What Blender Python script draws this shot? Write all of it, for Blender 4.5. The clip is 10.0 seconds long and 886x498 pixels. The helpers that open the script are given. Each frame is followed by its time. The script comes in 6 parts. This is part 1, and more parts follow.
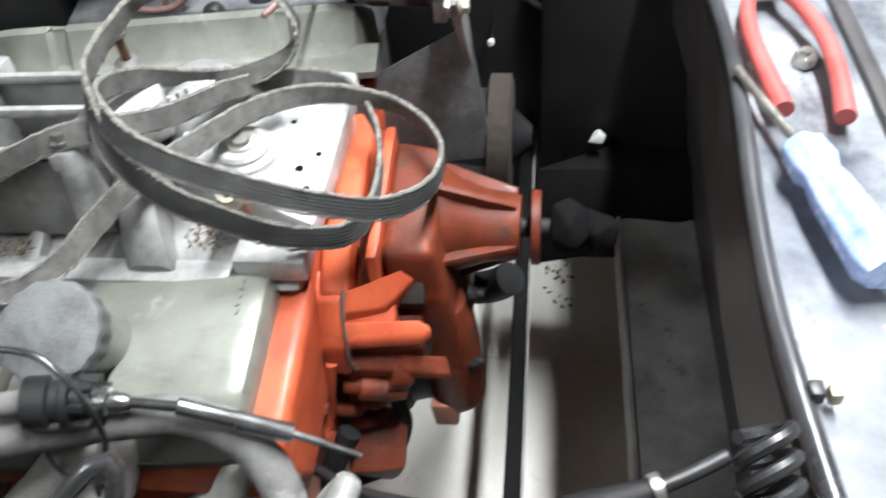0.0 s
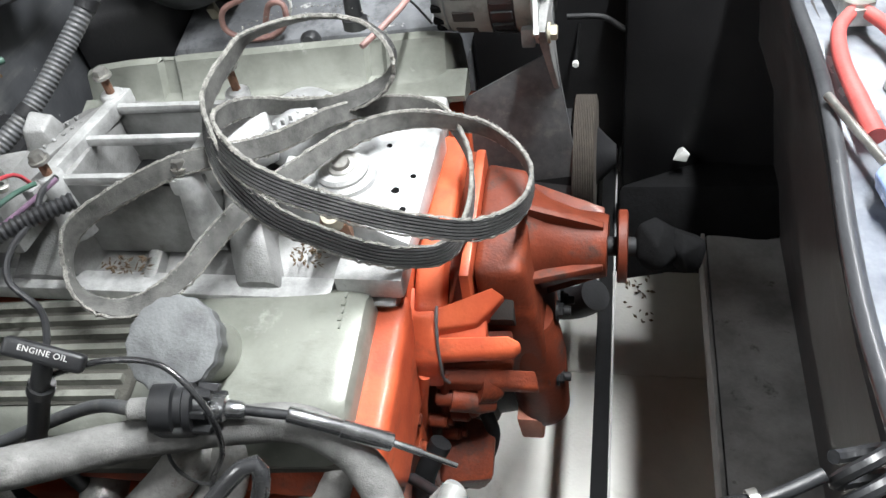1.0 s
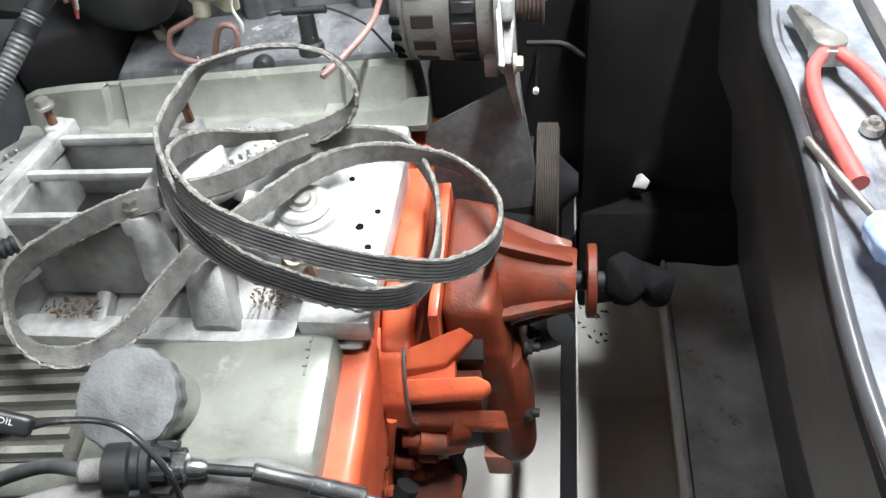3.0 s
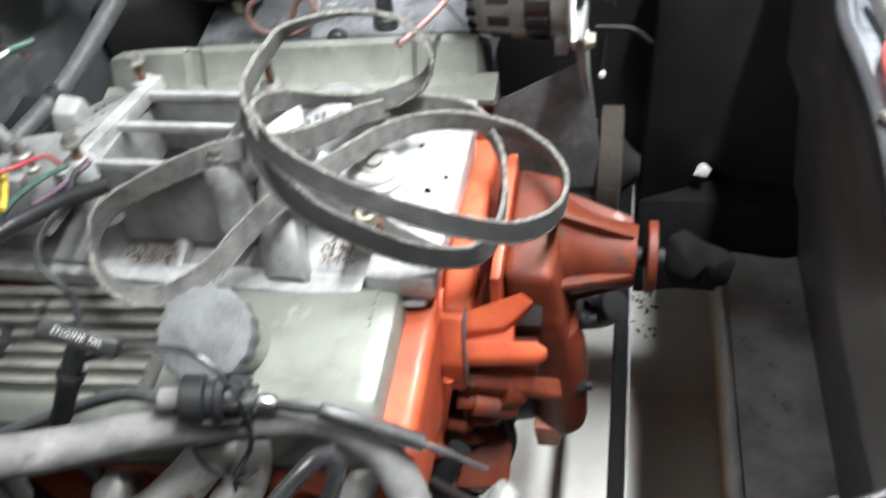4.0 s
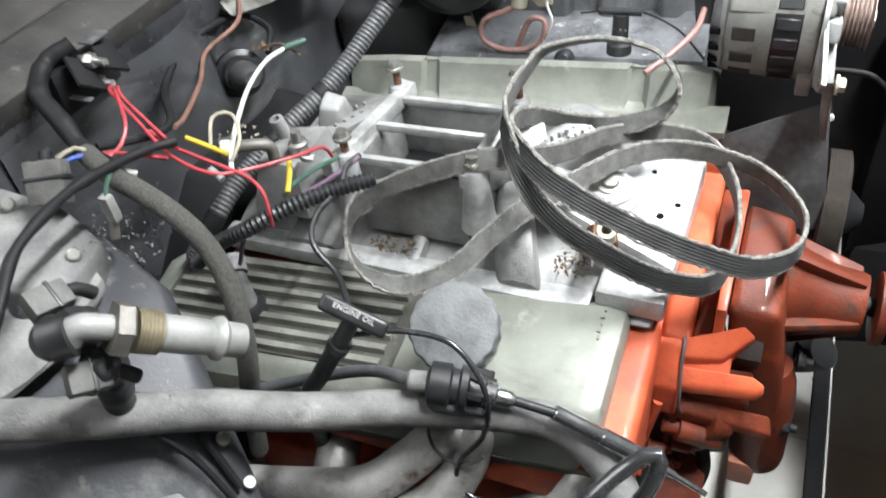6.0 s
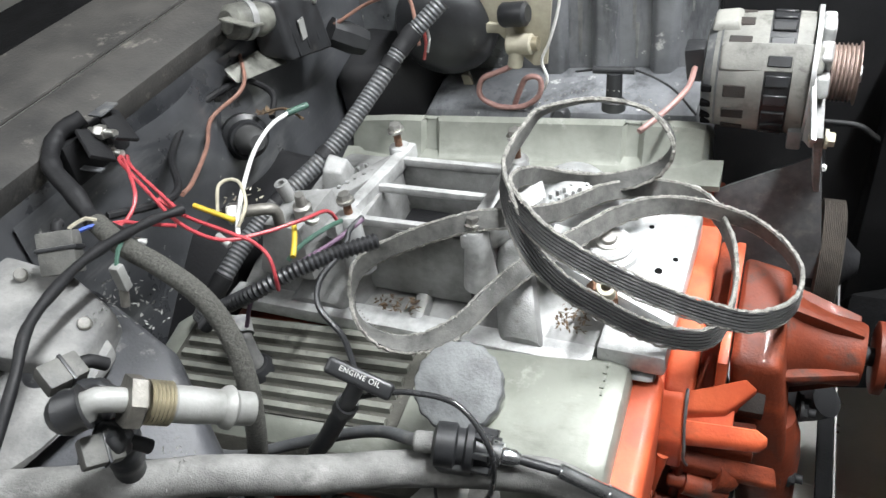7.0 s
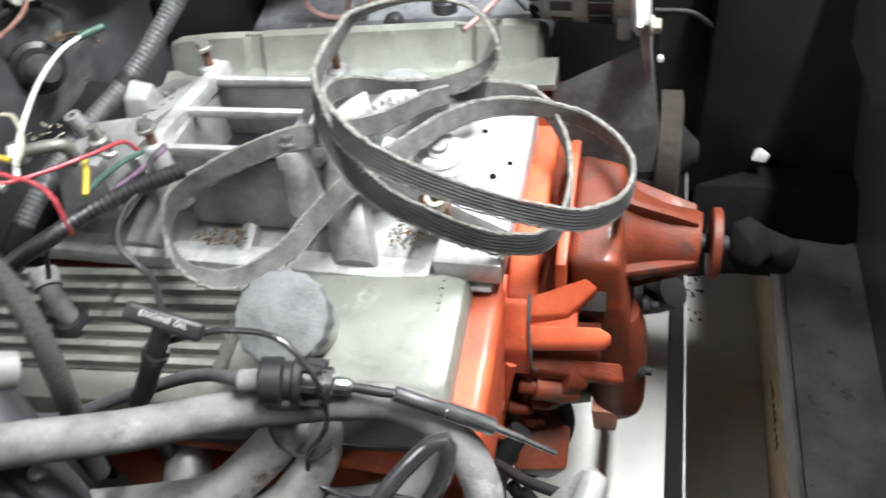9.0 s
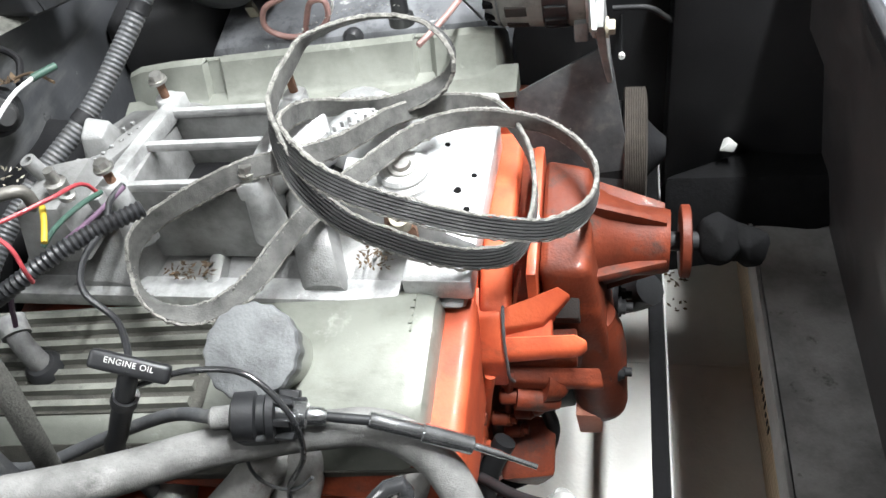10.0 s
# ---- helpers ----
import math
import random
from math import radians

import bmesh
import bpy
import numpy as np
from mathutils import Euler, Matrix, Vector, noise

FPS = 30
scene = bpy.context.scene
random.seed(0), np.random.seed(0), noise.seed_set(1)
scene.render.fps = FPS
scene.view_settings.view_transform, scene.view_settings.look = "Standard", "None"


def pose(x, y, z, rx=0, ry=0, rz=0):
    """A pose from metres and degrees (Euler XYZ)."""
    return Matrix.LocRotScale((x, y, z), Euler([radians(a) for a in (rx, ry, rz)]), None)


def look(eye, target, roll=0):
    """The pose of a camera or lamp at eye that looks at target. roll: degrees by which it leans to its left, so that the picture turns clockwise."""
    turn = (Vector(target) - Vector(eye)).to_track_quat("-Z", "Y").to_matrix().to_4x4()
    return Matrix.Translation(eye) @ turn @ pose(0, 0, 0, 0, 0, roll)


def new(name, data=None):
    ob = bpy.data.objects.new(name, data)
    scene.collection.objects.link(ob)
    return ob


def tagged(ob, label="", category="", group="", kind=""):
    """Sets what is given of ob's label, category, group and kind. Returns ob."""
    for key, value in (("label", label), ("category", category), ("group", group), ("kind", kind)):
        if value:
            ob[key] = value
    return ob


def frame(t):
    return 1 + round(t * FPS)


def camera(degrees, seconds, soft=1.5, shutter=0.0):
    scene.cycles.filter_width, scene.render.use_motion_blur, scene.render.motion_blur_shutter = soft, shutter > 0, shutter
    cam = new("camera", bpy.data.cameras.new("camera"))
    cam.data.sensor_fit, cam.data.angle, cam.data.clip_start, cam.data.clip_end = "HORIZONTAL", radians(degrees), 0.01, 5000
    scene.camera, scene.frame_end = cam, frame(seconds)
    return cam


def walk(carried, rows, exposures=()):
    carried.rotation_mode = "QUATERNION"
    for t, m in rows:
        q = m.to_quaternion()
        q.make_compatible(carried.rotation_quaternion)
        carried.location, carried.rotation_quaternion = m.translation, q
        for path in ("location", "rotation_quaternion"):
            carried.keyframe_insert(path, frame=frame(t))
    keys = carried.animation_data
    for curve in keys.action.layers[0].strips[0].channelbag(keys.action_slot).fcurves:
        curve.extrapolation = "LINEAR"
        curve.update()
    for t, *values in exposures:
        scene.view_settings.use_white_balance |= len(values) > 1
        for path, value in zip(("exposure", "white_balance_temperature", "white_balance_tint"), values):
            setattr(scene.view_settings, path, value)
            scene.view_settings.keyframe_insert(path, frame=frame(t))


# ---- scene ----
cam = camera(57.5, 10.0, shutter=0.6)
PATH = [
    (0, (0.037, 0.154, 1.261), (-0.205, 1.537, -0.163), -5.8),
    (0.5, (0.024, 0.144, 1.265), (-0.347, 1.463, -0.192), -9.7),
    (1, (0.024, 0.135, 1.291), (-0.394, 1.513, -0.097), -10.5),
    (1.5, (0.023, 0.141, 1.291), (-0.337, 1.526, -0.105), -9.5),
    (2, (0.008, 0.161, 1.312), (-0.311, 1.611, -0.029), -9.0),
    (2.5, (-0.002, 0.175, 1.293), (-0.245, 1.574, -0.115), -6.3),
    (2.7, (-0.004, 0.172, 1.297), (-0.271, 1.574, -0.104), -7.0),
    (3.8, (-0.014, 0.154, 1.296), (-0.328, 1.575, -0.076), -5.8),
    (4, (-0.021, 0.125, 1.287), (-0.402, 1.527, -0.088), -6.8),
    (4.5, (-0.046, 0.105, 1.276), (-0.494, 1.386, -0.193), -6.2),
    (5, (-0.051, 0.093, 1.279), (-0.53, 1.382, -0.173), -6.2),
    (5.5, (-0.095, 0.075, 1.295), (-0.68, 1.375, -0.107), -5.9),
    (5.7, (-0.106, 0.07, 1.307), (-0.747, 1.385, -0.057), -6.8),
    (6.8, (-0.109, 0.071, 1.346), (-0.818, 1.45, 0.082), -8.6),
    (7, (-0.105, 0.069, 1.345), (-0.813, 1.469, 0.104), -8.8),
    (7.5, (-0.103, 0.072, 1.339), (-0.795, 1.471, 0.089), -8.6),
    (8, (-0.1, 0.073, 1.332), (-0.762, 1.463, 0.055), -8.1),
    (8.5, (-0.089, 0.081, 1.323), (-0.736, 1.46, 0.027), -8.1),
    (9, (-0.056, 0.117, 1.3), (-0.499, 1.469, -0.105), -8.4),
    (9.5, (-0.035, 0.139, 1.308), (-0.455, 1.489, -0.107), -11.2),
    (10, (-0.036, 0.137, 1.307), (-0.459, 1.489, -0.104), -12.0),
]
walk(cam, [(t, look(eye, target, roll)) for t, eye, target, roll in PATH], exposures=((0, -0.05), (2.5, 0.0), (4.5, 0.08), (7, 0.02), (8.5, 0.12), (9.5, 0.26), (10, 0.26)))

# ---- world and lights ----
world = bpy.data.worlds.new("garage_air")
scene.world = world
world.use_nodes = True
world.node_tree.nodes["Background"].inputs["Color"].default_value = (0.92, 0.97, 1.0, 1)
world.node_tree.nodes["Background"].inputs["Strength"].default_value = 0.4


def area_lamp(name, eye, target, sx, sy, watts, colour):
    d = bpy.data.lights.new(name, "AREA")
    d.shape, d.size, d.size_y, d.energy, d.color = "RECTANGLE", sx, sy, watts, colour
    ob = new(name, d)
    ob.matrix_world = look(eye, target)
    return ob


# a long shop tube on the ceiling just ahead of the car, and the open garage door
tube_lamp = area_lamp("tube_lamp", (0.345, 0.90, 2.38), (0.30, 0.90, 0.0), 1.3, 0.07, 122, (0.95, 0.98, 1.0))
door_light = area_lamp("door_light", (3.35, 0.4, 1.3), (0.0, 0.6, 0.8), 3.0, 2.1, 20, (0.93, 0.97, 1.0))
# fill lamp added to brighten the rear of the bay
fill_lamp = area_lamp("rear_fill_lamp", (-1.3, -0.3, 2.38), (-0.7, 0.4, 0.0), 1.3, 0.5, 22, (0.95, 0.98, 1.0))

# ---- builders ----
def material(name, base, dark=None, rough=0.6, metal=0.0, scale=40.0, mix=0.5, bump=0.15, fine=400.0, spots=None, coat=0.0, rvar=0.15):
    """Procedural surface: two tones blended by broad noise, fine grain relief, optional specks."""
    m = bpy.data.materials.new(name)
    m.use_nodes = True
    nt = m.node_tree
    N, L = nt.nodes, nt.links
    bsdf = N["Principled BSDF"]
    co = N.new("ShaderNodeTexCoord")
    rnd = N.new("ShaderNodeObjectInfo")
    add = N.new("ShaderNodeVectorMath")
    add.operation = "ADD"
    L.new(co.outputs["Object"], add.inputs[0])
    L.new(rnd.outputs["Random"], add.inputs[1])
    n1 = N.new("ShaderNodeTexNoise")
    n1.inputs["Scale"].default_value, n1.inputs["Detail"].default_value, n1.inputs["Roughness"].default_value = scale, 6, 0.65
    n2 = N.new("ShaderNodeTexNoise")
    n2.inputs["Scale"].default_value, n2.inputs["Detail"].default_value = fine, 3
    for n in (n1, n2):
        L.new(add.outputs[0], n.inputs["Vector"])
    ramp = N.new("ShaderNodeValToRGB")
    dark = dark or tuple(c * 0.6 for c in base)
    ramp.color_ramp.elements[0].position, ramp.color_ramp.elements[1].position = 0.5 - mix * 0.4, 0.5 + (1 - mix) * 0.3
    ramp.color_ramp.elements[0].color, ramp.color_ramp.elements[1].color = (*dark, 1), (*base, 1)
    L.new(n1.outputs["Fac"], ramp.inputs["Fac"])
    colour = ramp.outputs["Color"]
    if spots:
        tone, size, low, high = spots
        n3 = N.new("ShaderNodeTexNoise")
        n3.inputs["Scale"].default_value, n3.inputs["Detail"].default_value, n3.inputs["Roughness"].default_value = size, 8, 0.7
        L.new(add.outputs[0], n3.inputs["Vector"])
        r3 = N.new("ShaderNodeMapRange")
        r3.inputs["From Min"].default_value, r3.inputs["From Max"].default_value = low, high
        L.new(n3.outputs["Fac"], r3.inputs["Value"])
        mx = N.new("ShaderNodeMix")
        mx.data_type = "RGBA"
        L.new(r3.outputs["Result"], mx.inputs[0])
        L.new(colour, mx.inputs[6])
        mx.inputs[7].default_value = (*tone, 1)
        colour = mx.outputs[2]
    L.new(colour, bsdf.inputs["Base Color"])
    rr = N.new("ShaderNodeMapRange")
    rr.inputs["To Min"].default_value, rr.inputs["To Max"].default_value = max(rough - rvar, 0.03), min(rough + rvar, 1)
    L.new(n1.outputs["Fac"], rr.inputs["Value"])
    L.new(rr.outputs["Result"], bsdf.inputs["Roughness"])
    bsdf.inputs["Metallic"].default_value = metal
    bsdf.inputs["Coat Weight"].default_value = coat
    if bump:
        mixh = N.new("ShaderNodeMath")
        mixh.operation = "MULTIPLY_ADD"
        mixh.inputs[1].default_value = 0.5
        L.new(n2.outputs["Fac"], mixh.inputs[0])
        L.new(n1.outputs["Fac"], mixh.inputs[2])
        b = N.new("ShaderNodeBump")
        b.inputs["Strength"].default_value, b.inputs["Distance"].default_value = bump, 0.004
        L.new(mixh.outputs[0], b.inputs["Height"])
        L.new(b.outputs["Normal"], bsdf.inputs["Normal"])
    return m


def thing(name, label, category, at=(0, 0, 0), group="", kind=""):
    ob = new(name)
    ob.empty_display_size = 0.05
    ob.location = at
    return tagged(ob, label, category, group, kind)


def part(name, bm, mat, parent=None, label="", smooth=True, at=None):
    """Link a bmesh, given in world places, as one mesh object under its thing or part."""
    me = bpy.data.meshes.new(name)
    bmesh.ops.recalc_face_normals(bm, faces=bm.faces)
    root = Vector((0, 0, 0))
    o = parent
    while o is not None:
        root += o.location
        o = o.parent
    bmesh.ops.translate(bm, verts=bm.verts, vec=-root)
    bm.to_mesh(me)
    bm.free()
    if smooth:
        me.polygons.foreach_set("use_smooth", [True] * len(me.polygons))
        me.set_sharp_from_angle(angle=radians(38))
    me.materials.append(mat)
    ob = new(name, me)
    ob.parent = parent
    return tagged(ob, label)


def solo(name, bm, mat, label, category, group="", kind=""):
    return tagged(part(name, bm, mat), label, category, group, kind)


def bevel(bm, width, segments=2, angle=30):
    edges = [e for e in bm.edges if len(e.link_faces) == 2 and e.calc_face_angle(0) > radians(angle)]
    if edges and width:
        bmesh.ops.bevel(bm, geom=edges, offset=width, segments=segments, affect="EDGES", profile=0.6, clamp_overlap=True)
    return bm


def merged(*bms):
    """One bmesh out of several."""
    out = bmesh.new()
    for b in bms:
        me = bpy.data.meshes.new("tmp")
        b.to_mesh(me)
        b.free()
        out.from_mesh(me)
        bpy.data.meshes.remove(me)
    return out


def box(lo, hi, r=0.003, seg=2, m=None):
    bm = bmesh.new()
    bmesh.ops.create_cube(bm, size=1)
    lo, hi = Vector(lo), Vector(hi)
    for v in bm.verts:
        v.co = Vector([lo[i] + (v.co[i] + 0.5) * (hi[i] - lo[i]) for i in range(3)])
    bevel(bm, r, seg)
    if m is not None:
        bmesh.ops.transform(bm, matrix=m, verts=bm.verts)
    return bm


def hull(points, r=0.003, seg=2):
    """A convex block round its corners."""
    bm = bmesh.new()
    for p in points:
        bm.verts.new(p)
    res = bmesh.ops.convex_hull(bm, input=bm.verts)
    bmesh.ops.dissolve_limit(bm, angle_limit=radians(2), verts=bm.verts, edges=bm.edges)
    return bevel(bm, r, seg)


def basis(axis):
    z = Vector(axis).normalized()
    x = z.orthogonal().normalized()
    return x, z.cross(x), z


def lathe(a, b, profile, n=24, lobes=0, depth=0.0, caps=True):
    """A turned solid along a to b: profile of (share of the length, radius); lobes scallop the rim."""
    a, b = Vector(a), Vector(b)
    x, y, z = basis(b - a)
    bm = bmesh.new()
    rings = []
    for s, r in profile:
        c = a.lerp(b, s) if 0 <= s <= 1 else a + (b - a) * s
        ring = []
        for i in range(n):
            t = 2 * math.pi * i / n
            k = r * (1 + depth * math.cos(lobes * t)) if lobes else r
            ring.append(bm.verts.new(c + x * k * math.cos(t) + y * k * math.sin(t)))
        rings.append(ring)
    for p, q in zip(rings, rings[1:]):
        for i in range(n):
            bm.faces.new((p[i], p[(i + 1) % n], q[(i + 1) % n], q[i]))
    if caps:
        bm.faces.new(rings[0])
        bm.faces.new(rings[-1])
    return bm


def rod(a, b, r, n=16, r2=None, chamfer=0.0):
    L = max((Vector(b) - Vector(a)).length, 1e-6)
    e = r2 if r2 is not None else r
    k = min(chamfer / L, 0.4)
    prof = [(0, r - chamfer), (k, r), (1 - k, e), (1, e - chamfer)] if chamfer else [(0, r), (1, e)]
    return lathe(a, b, prof, n)


def pipe(a, b, r, inner, n=24):
    return lathe(a, b, [(0, inner), (0, r * 0.97), (0.02, r), (0.98, r), (1, r * 0.97), (1, inner), (0.1, inner)], n, caps=False)


def spline(points, step=0.006):
    """Smooth places along control points (Catmull-Rom), about step apart."""
    p = [Vector(q) for q in points]
    p = [p[0] * 2 - p[1]] + p + [p[-1] * 2 - p[-2]]
    out = []
    for i in range(1, len(p) - 2):
        n = max(2, int((p[i + 1] - p[i]).length / step))
        for k in range(n):
            t = k / n
            a, b, c, d = p[i - 1], p[i], p[i + 1], p[i + 2]
            out.append(0.5 * (2 * b + (c - a) * t + (2 * a - 5 * b + 4 * c - d) * t * t + (3 * b - a - 3 * c + d) * t ** 3))
    out.append(p[-2])
    return out


def tube(points, r, n=10, step=0.006, ribs=0.0, pitch=0.004, ends=None, rough=0.0):
    """A hose or wire along control points; ribs: depth of its corrugation."""
    c = spline(points, min(step, pitch / 2) if ribs else step)
    bm = bmesh.new()
    nrm = None
    rings = []
    for i, q in enumerate(c):
        d = (c[min(i + 1, len(c) - 1)] - c[max(i - 1, 0)]).normalized()
        nrm = d.orthogonal().normalized() if nrm is None else (nrm - d * nrm.dot(d)).normalized()
        bi = d.cross(nrm)
        k = i / (len(c) - 1)
        rr = r if ends is None else ends[0] + (ends[1] - ends[0]) * k
        if ribs:
            rr -= ribs * (i % 2)
        if rough:
            rr *= 1 + rough * noise.noise(q * 90)
        rings.append([bm.verts.new(q + (nrm * math.cos(2 * math.pi * j / n) + bi * math.sin(2 * math.pi * j / n)) * rr) for j in range(n)])
    for p, q in zip(rings, rings[1:]):
        for j in range(n):
            bm.faces.new((p[j], p[(j + 1) % n], q[(j + 1) % n], q[j]))
    bm.faces.new(rings[0])
    bm.faces.new(rings[-1])
    return bm


def prism(outline, direction, r=0.002, seg=2):
    """A flat outline of places, thickened along a direction."""
    bm = bmesh.new()
    f = bm.faces.new([bm.verts.new(p) for p in outline])
    g = bmesh.ops.extrude_face_region(bm, geom=[f])
    bmesh.ops.translate(bm, vec=Vector(direction), verts=[v for v in g["geom"] if isinstance(v, bmesh.types.BMVert)])
    bmesh.ops.recalc_face_normals(bm, faces=bm.faces)
    return bevel(bm, r, seg)


def loft(sections, closed=True, caps=True, r=0.0):
    bm = bmesh.new()
    rings = [[bm.verts.new(p) for p in s] for s in sections]
    n = len(rings[0])
    for p, q in zip(rings, rings[1:]):
        for i in range(n if closed else n - 1):
            bm.faces.new((p[i], p[(i + 1) % n], q[(i + 1) % n], q[i]))
    if caps and closed:
        bm.faces.new(rings[0])
        bm.faces.new(rings[-1])
    bmesh.ops.recalc_face_normals(bm, faces=bm.faces)
    return bevel(bm, r) if r else bm


def hexagon(a, b, r):
    return lathe(a, b, [(0, r), (0.85, r), (1, r * 0.88)], 6)


def bolt(at, axis, head=0.008, height=0.007, washer=True):
    """A flanged hexagon head."""
    a, z = Vector(at), Vector(axis).normalized()
    bms = [hexagon(a, a + z * height, head)]
    if washer:
        bms.append(rod(a - z * 0.001, a + z * 0.0022, head * 1.35, 16))
    return merged(*bms)

# ---- materials ----
# paler copy of the aluminium for the strongly lit front deck
DECK = material("lit_deck_aluminium", (0.60, 0.61, 0.61), (0.30, 0.30, 0.295), 0.40, 0.2, 26, 0.5, 0.3, 450, ((0.14, 0.135, 0.12), 42, 0.62, 0.74))
ALU = material("cast_aluminium", (0.34, 0.34, 0.335), (0.12, 0.12, 0.116), 0.5, 0.3, 16, 0.5, 0.35, 500, ((0.10, 0.09, 0.075), 30, 0.62, 0.8))
ALU_BRIGHT = material("bright_aluminium", (0.54, 0.545, 0.54), (0.25, 0.25, 0.245), 0.42, 0.3, 30, 0.45, 0.3, 450, ((0.16, 0.15, 0.13), 45, 0.66, 0.78))
COVER = material("dusty_cover_paint", (0.28, 0.29, 0.255), (0.14, 0.145, 0.125), 0.36, 0.15, 9, 0.5, 0.12, 600, ((0.46, 0.46, 0.42), 20, 0.6, 0.75))
ORANGE = material("engine_orange", (0.66, 0.130, 0.048), (0.42, 0.064, 0.026), 0.55, 0.0, 12, 0.4, 0.2, 300, ((0.06, 0.03, 0.02), 16, 0.62, 0.76), 0.15)
# engine orange darkened for shade on the pump as well as its grime
ORANGE_SHADE = material("dirty_shaded_orange", (0.17, 0.033, 0.014), (0.065, 0.016, 0.009), 0.5, 0.0, 14, 0.5, 0.3, 300, ((0.040, 0.030, 0.026), 14, 0.54, 0.68), 0.05)
PINK = material("faded_orange", (0.62, 0.28, 0.19), (0.45, 0.14, 0.09), 0.6, 0, 30)
RUBBER = material("belt_rubber", (0.048, 0.048, 0.048), (0.022, 0.022, 0.022), 0.55, 0, 60, 0.5, 0.2, 700, ((0.18, 0.175, 0.16), 60, 0.6, 0.8))
DUSTBELT = material("belt_back_dust", (0.125, 0.123, 0.116), (0.04, 0.04, 0.038), 0.75, 0, 50, 0.5, 0.3, 600)
FRAY = material("frayed_cord", (0.34, 0.33, 0.30), (0.10, 0.096, 0.09), 0.9, 0, 160, 0.5, 0.9, 900)
BLACK = material("black_plastic", (0.022, 0.023, 0.025), (0.012, 0.012, 0.013), 0.42, 0, 40, 0.5, 0.1, 500, ((0.09, 0.088, 0.08), 35, 0.62, 0.8))
# grimy black of dark parts, also used where black stands for shade
SOOT_SHADE = material("grimy_black_and_shade", (0.012, 0.012, 0.013), (0.006, 0.006, 0.007), 0.62, 0, 16, 0.5, 0.2, 300, ((0.035, 0.034, 0.032), 22, 0.62, 0.85))
BODY = material("bay_black_paint", (0.062, 0.064, 0.069), (0.018, 0.019, 0.021), 0.30, 0.0, 6, 0.5, 0.10, 160, ((0.30, 0.295, 0.28), 60, 0.655, 0.72), 0.4)
# grey base carries dust and the painted-in sheen of the glossy panel
FENDER = material("fender_dust_and_sheen", (0.19, 0.195, 0.205), (0.05, 0.052, 0.056), 0.34, 0.0, 7, 0.55, 0.12, 200, ((0.50, 0.50, 0.48), 40, 0.62, 0.69), 0.2)
# near-black with almost no sheen, also darkened for parts in deep shade
BLACK_SHADE = material("matt_black_and_shade", (0.008, 0.008, 0.0085), (0.005, 0.005, 0.005), 0.85, 0, 40, 0.5, 0.4, 200)
HEADER = material("dusty_header_pipe", (0.44, 0.43, 0.41), (0.18, 0.175, 0.168), 0.40, 0.35, 20, 0.55, 0.35, 350, ((0.13, 0.085, 0.06), 26, 0.57, 0.7))
HOSE = material("grey_dusty_hose", (0.215, 0.213, 0.205), (0.10, 0.099, 0.095), 0.8, 0, 40, 0.5, 0.4, 700)
LOOM = material("loom_grey", (0.085, 0.088, 0.092), (0.045, 0.046, 0.048), 0.5, 0, 50, 0.5, 0.2, 600, ((0.22, 0.215, 0.20), 40, 0.6, 0.8))
BRAID = material("braided_sleeve", (0.12, 0.117, 0.104), (0.05, 0.049, 0.044), 0.85, 0, 400, 0.5, 1.0, 1200)
STEEL = material("zinc_steel", (0.55, 0.54, 0.51), (0.30, 0.29, 0.27), 0.32, 0.85, 60, 0.5, 0.15, 600)
CHROME = material("bright_rod", (0.62, 0.63, 0.64), (0.40, 0.41, 0.42), 0.2, 0.95, 80, 0.5, 0.08, 600)
RUST = material("rusty_stud", (0.21, 0.105, 0.06), (0.11, 0.06, 0.04), 0.75, 0.2, 160, 0.5, 0.5, 900)
BRASS = material("dull_brass", (0.34, 0.30, 0.21), (0.20, 0.18, 0.13), 0.42, 0.6, 90, 0.5, 0.2, 700)
PIPE_WHITE = material("dusty_pale_pipe", (0.27, 0.27, 0.26), (0.15, 0.15, 0.142), 0.5, 0.1, 30, 0.5, 0.12, 500)
CASE = material("hvac_case_plastic", (0.062, 0.064, 0.071), (0.034, 0.035, 0.039), 0.5, 0, 14, 0.5, 0.2, 400, ((0.24, 0.237, 0.225), 30, 0.58, 0.74))
CASE_DUST = material("hvac_plate_dust", (0.23, 0.228, 0.22), (0.085, 0.085, 0.085), 0.7, 0, 22, 0.5, 0.3, 300, ((0.08, 0.082, 0.09), 14, 0.55, 0.7))
ALT_DUST = material("dusty_alternator_cast", (0.23, 0.226, 0.205), (0.09, 0.089, 0.082), 0.65, 0.1, 12, 0.5, 0.25, 400, ((0.07, 0.068, 0.06), 22, 0.54, 0.70))
OLD_NUT = material("tarnished_union_nut", (0.20, 0.19, 0.17), (0.10, 0.095, 0.085), 0.5, 0.5, 60, 0.5, 0.25, 500)
CAP = material("oil_cap_plastic", (0.155, 0.161, 0.163), (0.065, 0.067, 0.069), 0.6, 0, 34, 0.5, 0.35, 400, ((0.09, 0.09, 0.088), 50, 0.62, 0.75))
RED = material("red_wire", (0.42, 0.055, 0.065), (0.24, 0.03, 0.038), 0.4, 0, 90)
RED_GRIP = material("red_grip", (0.52, 0.10, 0.09), (0.36, 0.06, 0.055), 0.5, 0, 30)
YELLOW = material("yellow_sleeve", (0.50, 0.36, 0.03), (0.33, 0.23, 0.02), 0.45, 0, 60)
WHITE = material("white_wire", (0.72, 0.72, 0.70), (0.5, 0.5, 0.48), 0.5, 0, 60)
BROWN = material("brown_wire", (0.22, 0.115, 0.085), (0.13, 0.07, 0.055), 0.5, 0, 90)
